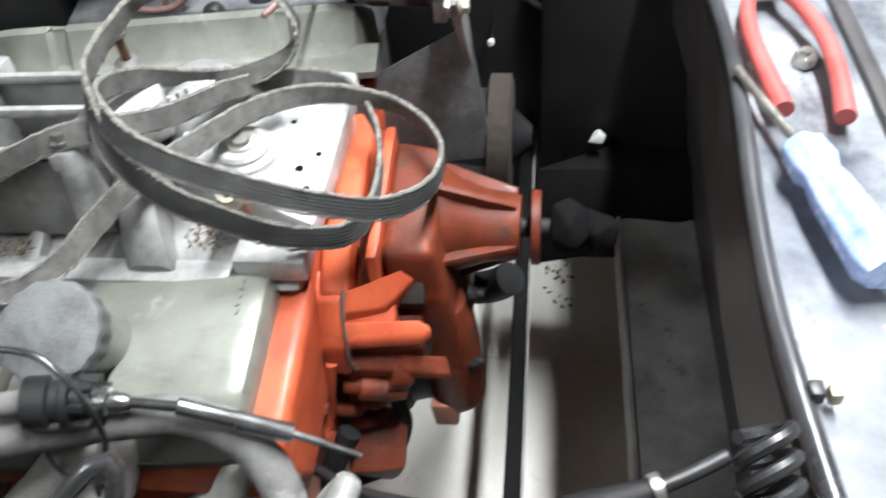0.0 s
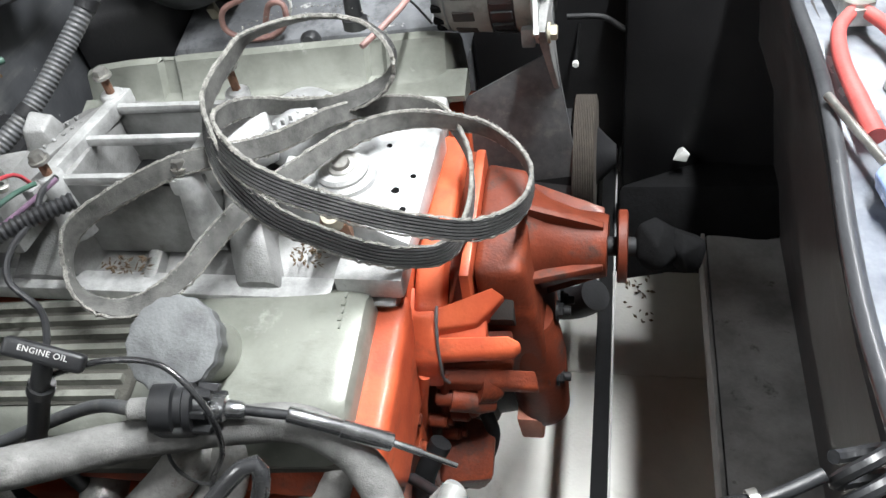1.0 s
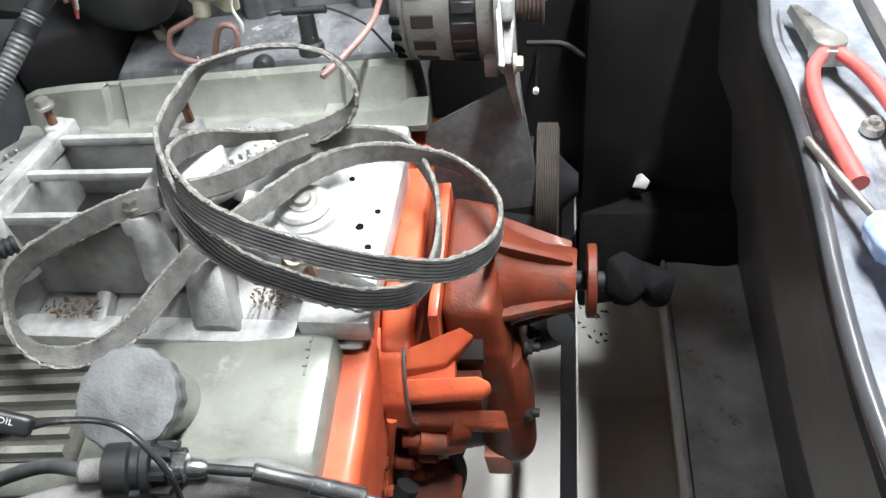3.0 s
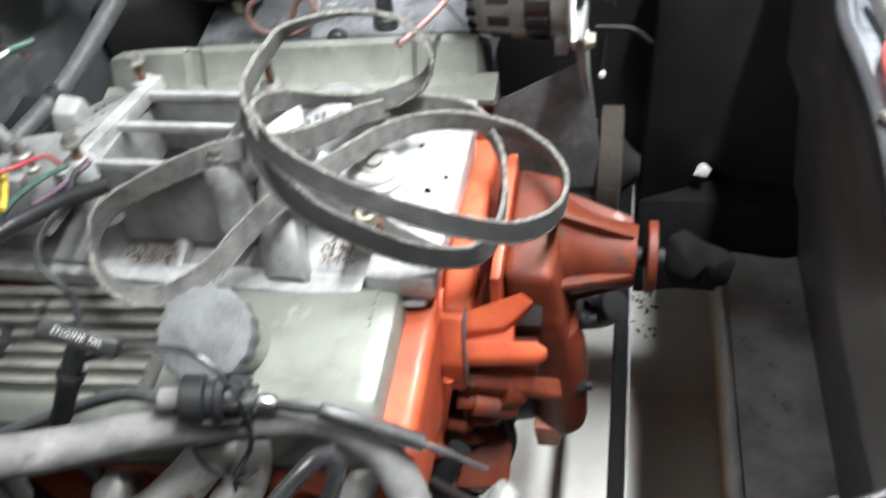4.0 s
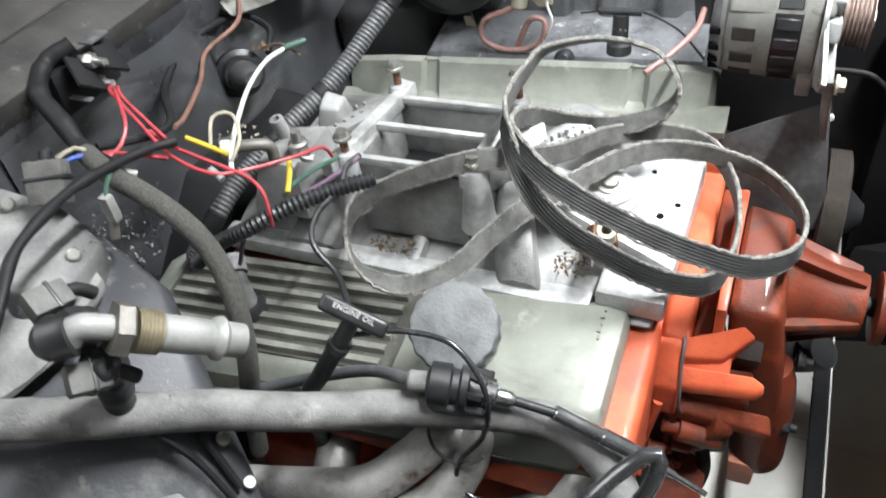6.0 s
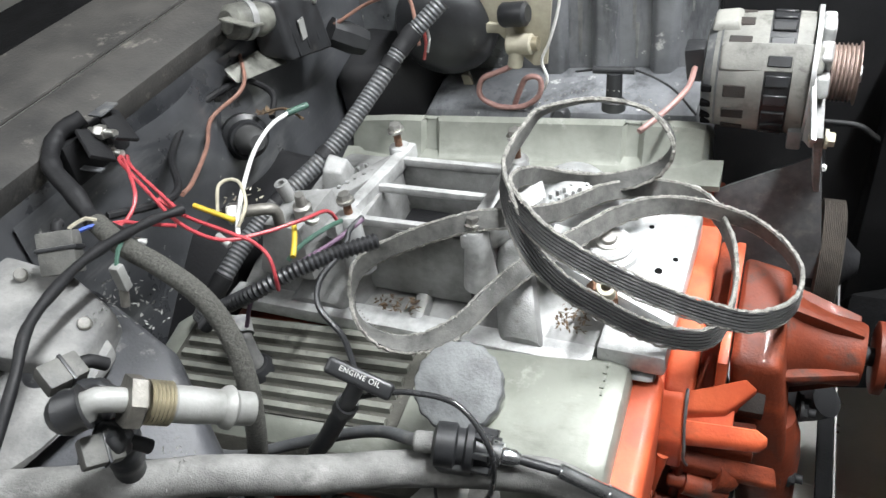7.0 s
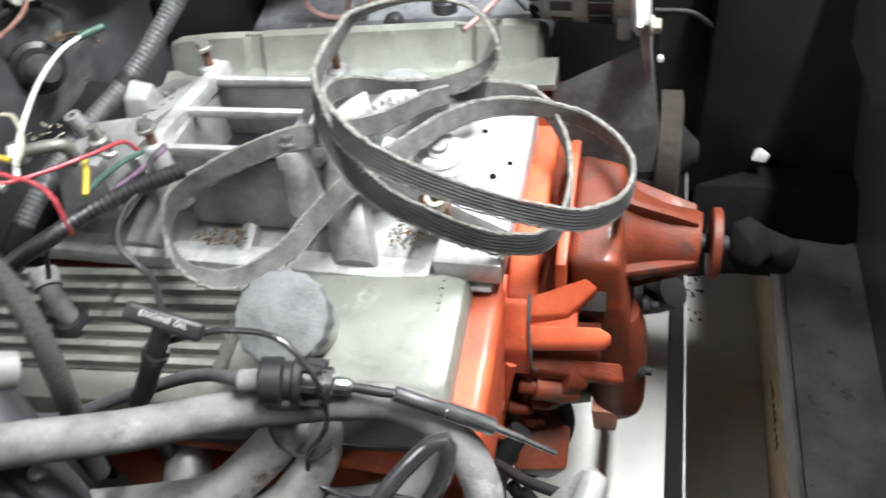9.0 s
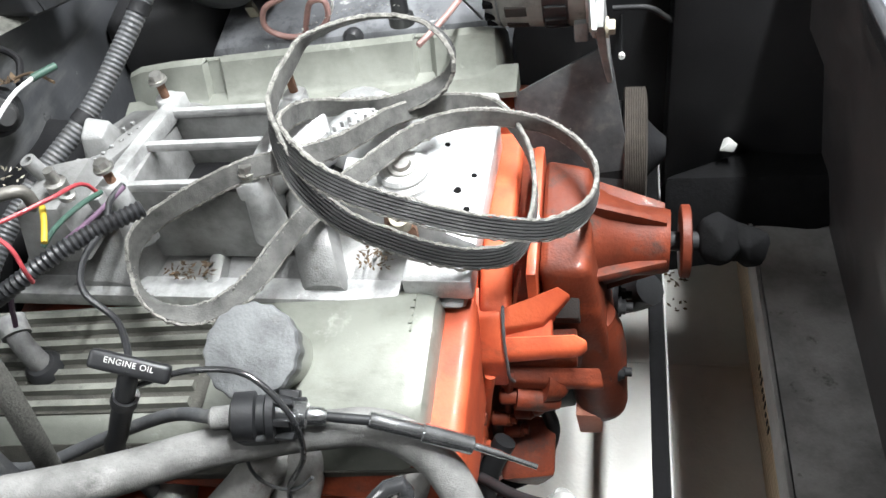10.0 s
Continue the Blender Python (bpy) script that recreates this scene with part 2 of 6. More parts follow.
PURPLE = material("purple_wire", (0.14, 0.08, 0.13), (0.08, 0.05, 0.08), 0.5, 0, 90)
GREEN = material("green_wire", (0.05, 0.11, 0.08), (0.03, 0.06, 0.05), 0.5, 0, 90)
BLUE = material("blue_wire", (0.04, 0.09, 0.40), (0.03, 0.06, 0.25), 0.5, 0, 90)
PIPE_PINK = material("pink_hose", (0.30, 0.17, 0.15), (0.18, 0.10, 0.09), 0.5, 0, 60)
TAN = material("tan_bracket", (0.42, 0.39, 0.30), (0.26, 0.24, 0.19), 0.55, 0.2, 30)
CONCRETE = material("garage_concrete", (0.68, 0.67, 0.63), (0.54, 0.53, 0.50), 0.85, 0, 5, 0.5, 0.25, 160, ((0.34, 0.33, 0.30), 9, 0.62, 0.82))
# oily black of the pump pocket, also the shade in the alternator slots
OILY_SHADE = material("oily_grime_and_slot_shade", (0.022, 0.016, 0.013), (0.010, 0.008, 0.007), 0.8, 0, 60, 0.5, 0.3, 500)
COWL = material("cowl_road_dirt", (0.050, 0.047, 0.043), (0.018, 0.0175, 0.017), 0.7, 0, 14, 0.5, 0.3, 260, ((0.16, 0.15, 0.13), 30, 0.60, 0.74))
GLOSS_CORD = material("glossy_cord", (0.035, 0.036, 0.038), (0.02, 0.02, 0.021), 0.26, 0, 40, 0.5, 0.05, 500, None, 0.6)
LEAF = material("dry_leaf", (0.12, 0.078, 0.042), (0.04, 0.027, 0.018), 0.85, 0, 90)
SUPPORT = material("support_grime", (0.30, 0.295, 0.29), (0.14, 0.138, 0.135), 0.6, 0.1, 18, 0.5, 0.25, 260, ((0.045, 0.04, 0.035), 38, 0.60, 0.72))
INNER = material("support_inner_paint", (0.066, 0.062, 0.063), (0.032, 0.031, 0.032), 0.42, 0.0, 10, 0.5, 0.15, 300)
# bluish dark tone and spots stand for reflections in the nose paint
NOSE = material("nose_paint_reflections", (0.42, 0.44, 0.47), (0.10, 0.11, 0.135), 0.25, 0.3, 9, 0.5, 0.1, 200, ((0.14, 0.15, 0.18), 6, 0.62, 0.75), 0.2)
BLUE_GRIP = material("clear_blue_grip", (0.42, 0.52, 0.78), (0.20, 0.30, 0.60), 0.25, 0, 60)
PAINT_WALL = material("garage_wall_paint", (0.30, 0.295, 0.28), (0.24, 0.235, 0.225), 0.85, 0, 2, 0.5, 0.1, 60)
# white of the lettering, also of blocks that stand for glints
LETTER_GLINT = material("print_and_glint_white", (0.62, 0.62, 0.60), (0.5, 0.5, 0.48), 0.5, 0, 60, bump=0)
GLOW = bpy.data.materials.new("lamp_tube")
GLOW.use_nodes = True
GLOW.node_tree.nodes["Principled BSDF"].inputs["Emission Color"].default_value = (0.95, 0.98, 1, 1)
GLOW.node_tree.nodes["Principled BSDF"].inputs["Emission Strength"].default_value = 6.0
WOOD = material("pale_timber", (0.74, 0.58, 0.39), (0.58, 0.44, 0.29), 0.7, 0, 10, 0.5, 0.2, 300)
wn = WOOD.node_tree
wv = wn.nodes.new("ShaderNodeTexWave")
wv.bands_direction = "DIAGONAL"
wv.inputs["Scale"].default_value, wv.inputs["Distortion"].default_value, wv.inputs["Detail"].default_value = 9, 5, 3
wm = wn.nodes.new("ShaderNodeMix")
wm.data_type, wm.blend_type = "RGBA", "MULTIPLY"
wm.inputs[0].default_value = 0.55
src = wn.nodes["Principled BSDF"].inputs["Base Color"].links[0].from_socket
wn.links.new(src, wm.inputs[6])
wn.links.new(wv.outputs["Color"], wm.inputs[7])
wn.links.new(wm.outputs[2], wn.nodes["Principled BSDF"].inputs["Base Color"])

# dusty pulley brown, darkened for the dim corner it sits in
DIM_PULLEY = material("dusty_dim_pulley", (0.105, 0.090, 0.076), (0.055, 0.048, 0.042), 0.6, 0.2, 120, 0.5, 0.3, 900)
PULLEY = material("dull_rust_pulley", (0.27, 0.20, 0.17), (0.15, 0.11, 0.095), 0.5, 0.4, 120, 0.5, 0.3, 900)
# cover metal darkened for the dimmer rear, plus real grime spots
FIN_SHADE = material("fin_grime_and_shade", (0.24, 0.245, 0.215), (0.10, 0.10, 0.088), 0.45, 0.2, 16, 0.5, 0.2, 500, ((0.06, 0.058, 0.05), 28, 0.56, 0.70))
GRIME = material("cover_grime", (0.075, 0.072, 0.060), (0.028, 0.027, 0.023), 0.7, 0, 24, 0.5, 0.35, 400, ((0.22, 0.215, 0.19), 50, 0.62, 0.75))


def scuffed(m, tone, stretch, low, high, strength=0.8):
    """Long dry scuffs and dust drifts over the paint, drawn out along one direction."""
    nt = m.node_tree
    N, L = nt.nodes, nt.links
    co = N.new("ShaderNodeTexCoord")
    mp = N.new("ShaderNodeMapping")
    mp.inputs["Scale"].default_value = stretch
    L.new(co.outputs["Object"], mp.inputs["Vector"])
    n = N.new("ShaderNodeTexNoise")
    n.inputs["Scale"].default_value, n.inputs["Detail"].default_value, n.inputs["Roughness"].default_value = 1.0, 9, 0.72
    L.new(mp.outputs[0], n.inputs["Vector"])
    r = N.new("ShaderNodeMapRange")
    r.inputs["From Min"].default_value, r.inputs["From Max"].default_value, r.inputs["To Max"].default_value = low, high, strength
    L.new(n.outputs["Fac"], r.inputs["Value"])
    mx = N.new("ShaderNodeMix")
    mx.data_type = "RGBA"
    sock = N["Principled BSDF"].inputs["Base Color"]
    L.new(r.outputs["Result"], mx.inputs[0])
    L.new(sock.links[0].from_socket, mx.inputs[6])
    mx.inputs[7].default_value = (*tone, 1)
    L.new(mx.outputs[2], sock)


scuffed(BODY, (0.15, 0.15, 0.147), (14, 5, 30), 0.54, 0.76, 0.6)
scuffed(FENDER, (0.028, 0.029, 0.032), (22, 22, 5), 0.50, 0.66)
scuffed(HOSE, (0.36, 0.355, 0.34), (12, 30, 30), 0.54, 0.70)
scuffed(CASE, (0.20, 0.197, 0.19), (9, 16, 16), 0.55, 0.75)
scuffed(ORANGE_SHADE, (0.34, 0.070, 0.028), (14, 14, 26), 0.52, 0.72, 0.6)
scuffed(ORANGE, (0.16, 0.05, 0.025), (18, 18, 30), 0.54, 0.70, 0.7)
scuffed(COVER, (0.13, 0.13, 0.112), (8, 26, 20), 0.54, 0.74, 0.7)
scuffed(HEADER, (0.12, 0.115, 0.11), (12, 20, 20), 0.55, 0.72, 0.6)
scuffed(LOOM, (0.16, 0.155, 0.145), (40, 40, 40), 0.52, 0.74, 0.7)
scuffed(NOSE, (0.09, 0.095, 0.11), (26, 9, 20), 0.55, 0.68)
SOOT_SHADE.node_tree.nodes["Principled BSDF"].inputs["Specular IOR Level"].default_value = 0.3
BLACK_SHADE.node_tree.nodes["Principled BSDF"].inputs["Specular IOR Level"].default_value = 0.04
ORANGE_SHADE.node_tree.nodes["Principled BSDF"].inputs["Specular IOR Level"].default_value = 0.25
scuffed(INNER, (0.17, 0.165, 0.16), (26, 5, 16), 0.56, 0.76, 0.5)

# ---- garage shell ----
solo("floor", box((-6, -4, -0.12), (8, 6, 0.0), 0), CONCRETE, "pale dusty concrete garage floor", "floor", kind="structure")
solo("floor_joint", box((-0.6, 1.088, 0.0005), (0.9, 1.096, 0.003), 0.001), CONCRETE, "shallow filled joint across the concrete floor", "floor joint", kind="structure")
solo("wall_north", box((-4, 4.0, 0), (5, 4.15, 2.6), 0), PAINT_WALL, "plain painted garage side wall", "wall", kind="structure")
solo("wall_south", box((-4, -3.15, 0), (5, -3.0, 2.6), 0), PAINT_WALL, "plain painted garage side wall", "wall", kind="structure")
solo("wall_west", box((-4.15, -3.15, 0), (-4, 4.15, 2.6), 0), PAINT_WALL, "plain painted garage back wall", "wall", kind="structure")
solo("wall_east", merged(box((3.5, -3.15, 0), (3.65, -1.3, 2.6), 0), box((3.5, 2.1, 0), (3.65, 4.15, 2.6), 0), box((3.5, -1.3, 2.4), (3.65, 2.1, 2.6), 0)), PAINT_WALL, "garage front wall round the open door", "wall", kind="structure")
solo("ceiling", box((-4.15, -3.15, 2.6), (3.65, 4.15, 2.72), 0), PAINT_WALL, "plain painted garage ceiling", "ceiling", kind="structure")
lampbox = thing("ceiling_light", "long white shop light under the garage ceiling", "lamp", (0.38, 0.95, 2.5))
# housing for the added fill lamp, out of view
fill_box = thing("ceiling_light", "unseen wide housing added for the rear fill lamp", "lamp", (-1.3, -0.3, 2.5))
part("housing", box((-1.95, -0.6, 2.45), (-0.65, 0.0, 2.6), 0.01), PAINT_WALL, fill_box)
part("housing", box((0.27, 0.25, 2.45), (0.49, 1.65, 2.6), 0.01), PAINT_WALL, lampbox)
for dx in (0.33, 0.43):
    part("fluorescent_tube", rod((dx, 0.3, 2.42), (dx, 1.6, 2.42), 0.013, 12), GLOW, lampbox)

# timber lying on the floor under the nose
timber = solo("timber_board", box((0.207, 0.62, 0.0), (0.40, 1.46, 0.14), 0.003), WOOD, "pale rough timber lying on the concrete floor", "timber")
for k in range(9):
    part("stamp_mark", box((0.2055, 1.02 - k * 0.016, 0.085), (0.2068, 1.026 - k * 0.016, 0.085 + 0.010 + 0.004 * (k % 3)), 0), SOOT_SHADE, timber)

# ---- car body round the engine bay ----
def strip_wall(a, b, thickness, r=0.003):
    """A leaning sheet between two edges given as lists of places along y."""
    bm = bmesh.new()
    rows = [[bm.verts.new(p) for p in a], [bm.verts.new(p) for p in b]]
    for i in range(len(a) - 1):
        bm.faces.new((rows[0][i], rows[0][i + 1], rows[1][i + 1], rows[1][i]))
    g = bmesh.ops.extrude_face_region(bm, geom=list(bm.faces))
    bmesh.ops.translate(bm, vec=Vector(thickness), verts=[v for v in g["geom"] if isinstance(v, bmesh.types.BMVert)])
    return bm


support = thing("radiator_support", "dark grimy steel radiator support across the nose", "car body", (0.2, 0.6, 0.5))
ys = [0.10 + 0.07 * i for i in range(17)]
part("lower_shelf", box((0.142, 0.08, 0.47), (0.245, 0.96, 0.5), 0.004), SUPPORT, support, "grey speckled lower shelf")
part("shelf_lip", box((0.136, 0.08, 0.455), (0.1415, 0.96, 0.503), 0.002), SUPPORT, support)


def lip_x(y):
    return 0.160 + 0.006 * math.sin(y * 11.0) + (0.012 if y > 0.85 else 0) + 0.012 * max(0.0, 0.40 - y)


part("inner_panel", strip_wall([(0.236, y, 0.5) for y in ys], [(lip_x(y) + 0.012, y, 0.925) for y in ys], (0.006, 0, 0.002)), INNER, support, "brownish black inner panel")
part("pressed_rib", strip_wall([(0.188 + 0.006 * math.sin(y * 9), y, 0.74) for y in ys], [(lip_x(y) + 0.004, y, 0.905) for y in ys], (0.008, 0, 0.002)), INNER, support)
part("top_lip", tube([(lip_x(y) + 0.004, y, 0.93 + 0.002 * math.sin(y * 23)) for y in ys], 0.006, 10, 0.012), BODY, support, "worn black rolled lip")
# far rows run on past view to block the tube's light
top = bmesh.new()
grid = [[top.verts.new((lip_x(y) + 0.006 + u * 0.34, y, 0.930 - 0.006 * math.sin(u * 9) - 0.05 * u * u + 0.004 * noise.noise(Vector((u * 7, y * 8, 0))))) for u in [k / 14 for k in range(15)]] for y in [0.10 + 0.035 * i for i in range(41)]]
for p, q in zip(grid, grid[1:]):
    for i in range(14):
        top.faces.new((p[i], p[i + 1], q[i + 1], q[i]))
part("nose_top", top, NOSE, support, "bright worn painted top of the nose panel")
part("top_rivet", merged(rod((0.219, 0.672, 0.924), (0.219, 0.672, 0.934), 0.008, 16, chamfer=0.002), rod((0.219, 0.672, 0.93), (0.219, 0.672, 0.9375), 0.004, 12)), STEEL, support)
part("front_channel", box((0.255, 0.1, 0.915), (0.268, 1.2, 0.93), 0.004), INNER, support)
# unseen front, carried down low to block light under the car
part("nose_front", box((0.46, -0.1, 0.06), (0.50, 1.4, 0.9), 0.01), BODY, support)
clipb = thing("trim_clip", "small dark clip with a yellowed tip on the nose panel", "clip", (0.173, 0.385, 0.935))
part("clip_base", box((0.161, 0.378, 0.932), (0.168, 0.387, 0.941), 0.002), BLACK, clipb)
part("clip_tip", box((0.1685, 0.376, 0.934), (0.175, 0.384, 0.943), 0.003), BRASS, clipb)

crossbar = thing("crossmember_bar", "slim black steel bar with a painted pale edge highlight below the engine", "frame", (0.012, 0.7, 0.48))
part("bar", box((0.003, 0.2, 0.474), (0.0215, 1.25, 0.482), 0.002), BLACK_SHADE, crossbar)
# pale strip painted as the highlight along the bar's edge
part("worn_edge", box((0.0218, 0.2, 0.474), (0.0245, 1.25, 0.4835), 0.0008), SUPPORT, crossbar, "pale strip for the edge highlight")
# out of view, carried down low to block light under the car
solo("inner_fender_near", box((-1.1, 0.13, 0.12), (0.46, 0.16, 0.80), 0.005), SOOT_SHADE, "black inner fender below the camera side", "car body", kind="structure")

firewall = thing("firewall", "scuffed black painted firewall behind the engine", "car body", (-0.76, 0.8, 0.5))
part("panel", box((-0.80, 0.1, 0.2), (-0.745, 1.5, 0.975), 0.01), BODY, firewall)
part("cowl_rail", prism([(-0.745, 0.1, 0.955), (-0.735, 0.1, 0.985), (-0.80, 0.1, 1.00), (-0.83, 0.1, 0.985), (-0.83, 0.1, 0.955)], (0, 1.4, 0), 0.004), COWL, firewall, "dirty folded cowl rail")
part("cowl_ledge", prism([(-0.83, 0.1, 0.985), (-0.83, 0.1, 0.99), (-0.93, 0.1, 1.005), (-0.93, 0.1, 0.985)], (0, 1.4, 0), 0.002), COWL, firewall)
part("cowl_step", box((-1.1, 0.1, 0.95), (-0.93, 1.5, 0.985), 0.004), BLACK_SHADE, firewall)
fw = bmesh.new()


def press(y, z):
    """Depth of the pressing: a swollen tunnel shoulder with a crease above it."""
    u, v = (y - 0.70) * 0.64 + (z - 0.90) * -0.77, (y - 0.70) * 0.77 + (z - 0.90) * 0.64
    swell = 0.020 * math.exp(-(v / 0.060) ** 2) * (1 / (1 + math.exp(-(u + 0.06) * 38)))
    crease = -0.012 * math.exp(-((v - 0.085) / 0.022) ** 2) * math.exp(-(u / 0.16) ** 2)
    socket = -0.020 * math.exp(-(((y - 0.785) ** 2 + (z - 0.86) ** 2) / 0.032 ** 2))
    return swell + crease + socket + 0.0012 * noise.noise(Vector((y * 14, z * 14, 0)))


rows = [[fw.verts.new((-0.741 + press(0.46 + 0.012 * i, 0.62 + 0.012 * j), 0.46 + 0.012 * i, 0.62 + 0.012 * j)) for j in range(28)] for i in range(60)]
for p, q in zip(rows, rows[1:]):
    for i in range(27):
        fw.faces.new((p[i], p[i + 1], q[i + 1], q[i]))
part("pressed_sheet", fw, BODY, firewall, "smooth pressed black sheet")
grom = thing("rubber_grommet", "round black rubber grommet on the firewall", "grommet", (-0.715, 0.77, 0.85))
part("flange", lathe((-0.722, 0.785, 0.85), (-0.705, 0.77, 0.855), [(0, 0.03), (0.4, 0.03), (0.6, 0.024), (1, 0.022)], 24), BLACK, grom)
part("nipple", lathe((-0.705, 0.77, 0.855), (-0.682, 0.758, 0.86), [(0, 0.019), (0.7, 0.017), (1, 0.010)], 20), RUBBER, grom)

fender = thing("inner_fender_far", "scuffed black inner fender on the far side of the bay", "car body", (-0.3, 1.2, 0.5))
part("panel", box((-1.0, 1.17, 0.2), (-0.192, 1.20, 0.98), 0.006), FENDER, fender)
# sheet added to block light coming in under the car
part("skirt", box((-1.0, 1.40, 0.06), (0.46, 1.43, 0.9), 0.006), SOOT_SHADE, fender)
# front end made near-black, standing for the dark behind the alternator
part("front_panel", box((-0.188, 1.17, 0.2), (0.42, 1.20, 0.98), 0.006), SOOT_SHADE, fender)
for x in (-0.42, -0.345, -0.26):
    part("pressed_rib", hull([(x - 0.022, 1.17, 0.55), (x + 0.022, 1.17, 0.55), (x - 0.022, 1.17, 0.96), (x + 0.022, 1.17, 0.96), (x - 0.012, 1.152, 0.57), (x + 0.012, 1.152, 0.57), (x - 0.012, 1.152, 0.94), (x + 0.012, 1.152, 0.94)], 0.006, 3), FENDER, fender)
part("ledge", hull([(-0.62, 1.06, 0.70), (-0.18, 1.06, 0.70), (-0.62, 1.17, 0.70), (-0.18, 1.17, 0.70), (-0.60, 1.07, 0.74), (-0.20, 1.07, 0.765), (-0.60, 1.17, 0.76), (-0.20, 1.17, 0.79)], 0.006), FENDER, fender)
for x, z0, z1, w in ((-0.383, 0.80, 0.965, 0.005), (-0.305, 0.84, 0.965, 0.004), (-0.300, 0.795, 0.85, 0.003), (-0.225, 0.87, 0.965, 0.003)):
    part("drip_run", hull([(x - w, 1.1695, z1), (x + w, 1.1695, z1), (x - w * 0.5, 1.1695, z0), (x + w * 0.5, 1.1695, z0), (x, 1.1685, z1), (x, 1.1685, z0)], 0), CASE_DUST, fender, "pale dried drip run")
# panels added here; their near-black colour stands for the dark corner
corner = thing("front_corner_dark", "black panels added for the dark of the far front corner", "car body", (0.1, 1.1, 0.5))
part("lower_baffle", hull([(0.026, 0.95, 0.412), (0.09, 0.95, 0.428), (0.150, 0.95, 0.470), (0.262, 0.95, 0.52), (0.026, 1.0, 0.55), (0.262, 0.97, 0.58), (0.026, 1.12, 0.42), (0.262, 1.12, 0.55)], 0.008), BLACK_SHADE, corner)
part("side_baffle", hull([(0.03, 1.09, 0.42), (0.245, 1.02, 0.503), (0.245, 1.06, 0.92), (0.03, 1.09, 0.86), (0.03, 1.16, 0.42), (0.245, 1.16, 0.51), (0.245, 1.16, 0.92), (0.03, 1.16, 0.86)], 0.01), SOOT_SHADE, corner)
part("bolt", bolt((0.155, 1.07, 0.53), (0, -1, 0.2), 0.007), STEEL, corner)
# white block painted as the glint of light through a hole
part("marker_lens", hull([(0.096, 1.020, 0.580), (0.114, 1.016, 0.580), (0.118, 1.016, 0.594), (0.110, 1.020, 0.596), (0.105, 1.06, 0.568), (0.112, 1.06, 0.572)], 0.001), LETTER_GLINT, corner, "white block standing for a glint of light")

# made-up stud; its white tip stands for light through a hole
light_dot = thing("light_dot_stud", "added stud whose white tip stands for a dot of light", "stud", (-0.033, 1.10, 0.70))
part("shank", rod((-0.033, 1.17, 0.702), (-0.033, 1.066, 0.705), 0.002, 10), BLACK_SHADE, light_dot)
part("tip", rod((-0.033, 1.068, 0.705), (-0.033, 1.060, 0.706), 0.0042, 12, chamfer=0.001), LETTER_GLINT, light_dot, "white tip standing for a dot of light")

# ---- engine ----
block = thing("engine_block", "orange painted engine block and cylinder heads", "engine", (-0.3, 0.74, 0.4))
part("crankcase", hull([(x, y, z) for x in (-0.64, -0.20) for y, z in ((0.52, 0.36), (0.96, 0.36), (0.98, 0.52), (0.86, 0.72), (0.62, 0.72), (0.50, 0.52))], 0.01), ORANGE, block)
part("near_head", hull([(x, y, z) for x in (-0.66, -0.170) for y, z in ((0.632, 0.725), (0.60, 0.60), (0.50, 0.58), (0.452, 0.655), (0.478, 0.695))], 0.006), ORANGE_SHADE, block)
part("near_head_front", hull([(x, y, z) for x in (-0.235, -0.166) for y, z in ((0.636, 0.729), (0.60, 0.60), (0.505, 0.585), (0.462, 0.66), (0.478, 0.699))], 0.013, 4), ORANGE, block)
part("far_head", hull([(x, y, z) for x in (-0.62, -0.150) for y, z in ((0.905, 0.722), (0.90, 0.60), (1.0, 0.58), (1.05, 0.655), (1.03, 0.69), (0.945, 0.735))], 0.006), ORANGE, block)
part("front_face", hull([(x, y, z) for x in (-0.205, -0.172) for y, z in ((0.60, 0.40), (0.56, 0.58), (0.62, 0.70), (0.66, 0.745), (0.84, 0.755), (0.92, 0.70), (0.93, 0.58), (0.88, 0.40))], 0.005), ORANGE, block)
part("timing_cover", hull([(-0.175, 0.62, 0.68), (-0.175, 0.86, 0.68), (-0.175, 0.60, 0.42), (-0.175, 0.88, 0.42), (-0.132, 0.66, 0.66), (-0.132, 0.82, 0.66), (-0.132, 0.64, 0.43), (-0.132, 0.84, 0.43)], 0.008), ORANGE_SHADE, block)
part("near_deck_step", hull([(x, y, z) for x in (-0.20, -0.166) for y, z in ((0.655, 0.715), (0.628, 0.700), (0.590, 0.655), (0.585, 0.60), (0.655, 0.60))], 0.006), ORANGE, block)
for y, z in ((0.575, 0.60), (0.57, 0.555)):
    part("bolt", bolt((-0.172, y, z), (1, 0, 0), 0.007), ORANGE_SHADE, block)
part("cover_rib", tube([(-0.160, 0.600, 0.642), (-0.168, 0.596, 0.600), (-0.176, 0.598, 0.550), (-0.188, 0.602, 0.490)], 0.006, 12), ORANGE, block)
part("cover_rib", tube([(-0.142, 0.606, 0.636), (-0.146, 0.604, 0.590), (-0.150, 0.606, 0.540)], 0.005, 12), ORANGE_SHADE, block)
for a, r in (((-0.134, 0.602, 0.602), 0.009), ((-0.122, 0.606, 0.572), 0.010), ((-0.146, 0.598, 0.566), 0.008), ((-0.136, 0.604, 0.536), 0.009), ((-0.150, 0.600, 0.510), 0.008)):
    lug = part("timing_flange_lug", rod((a[0] - 0.02, a[1], a[2]), a, r, 14, chamfer=0.002), ORANGE_SHADE, block)
    part("bolt", bolt(a, (1, -0.1, 0.1), 0.0055), ORANGE_SHADE, lug)
part("fuel_line_stub", tube([(-0.120, 0.606, 0.572), (-0.112, 0.600, 0.588), (-0.106, 0.606, 0.606)], 0.006, 12), ORANGE_SHADE, block)
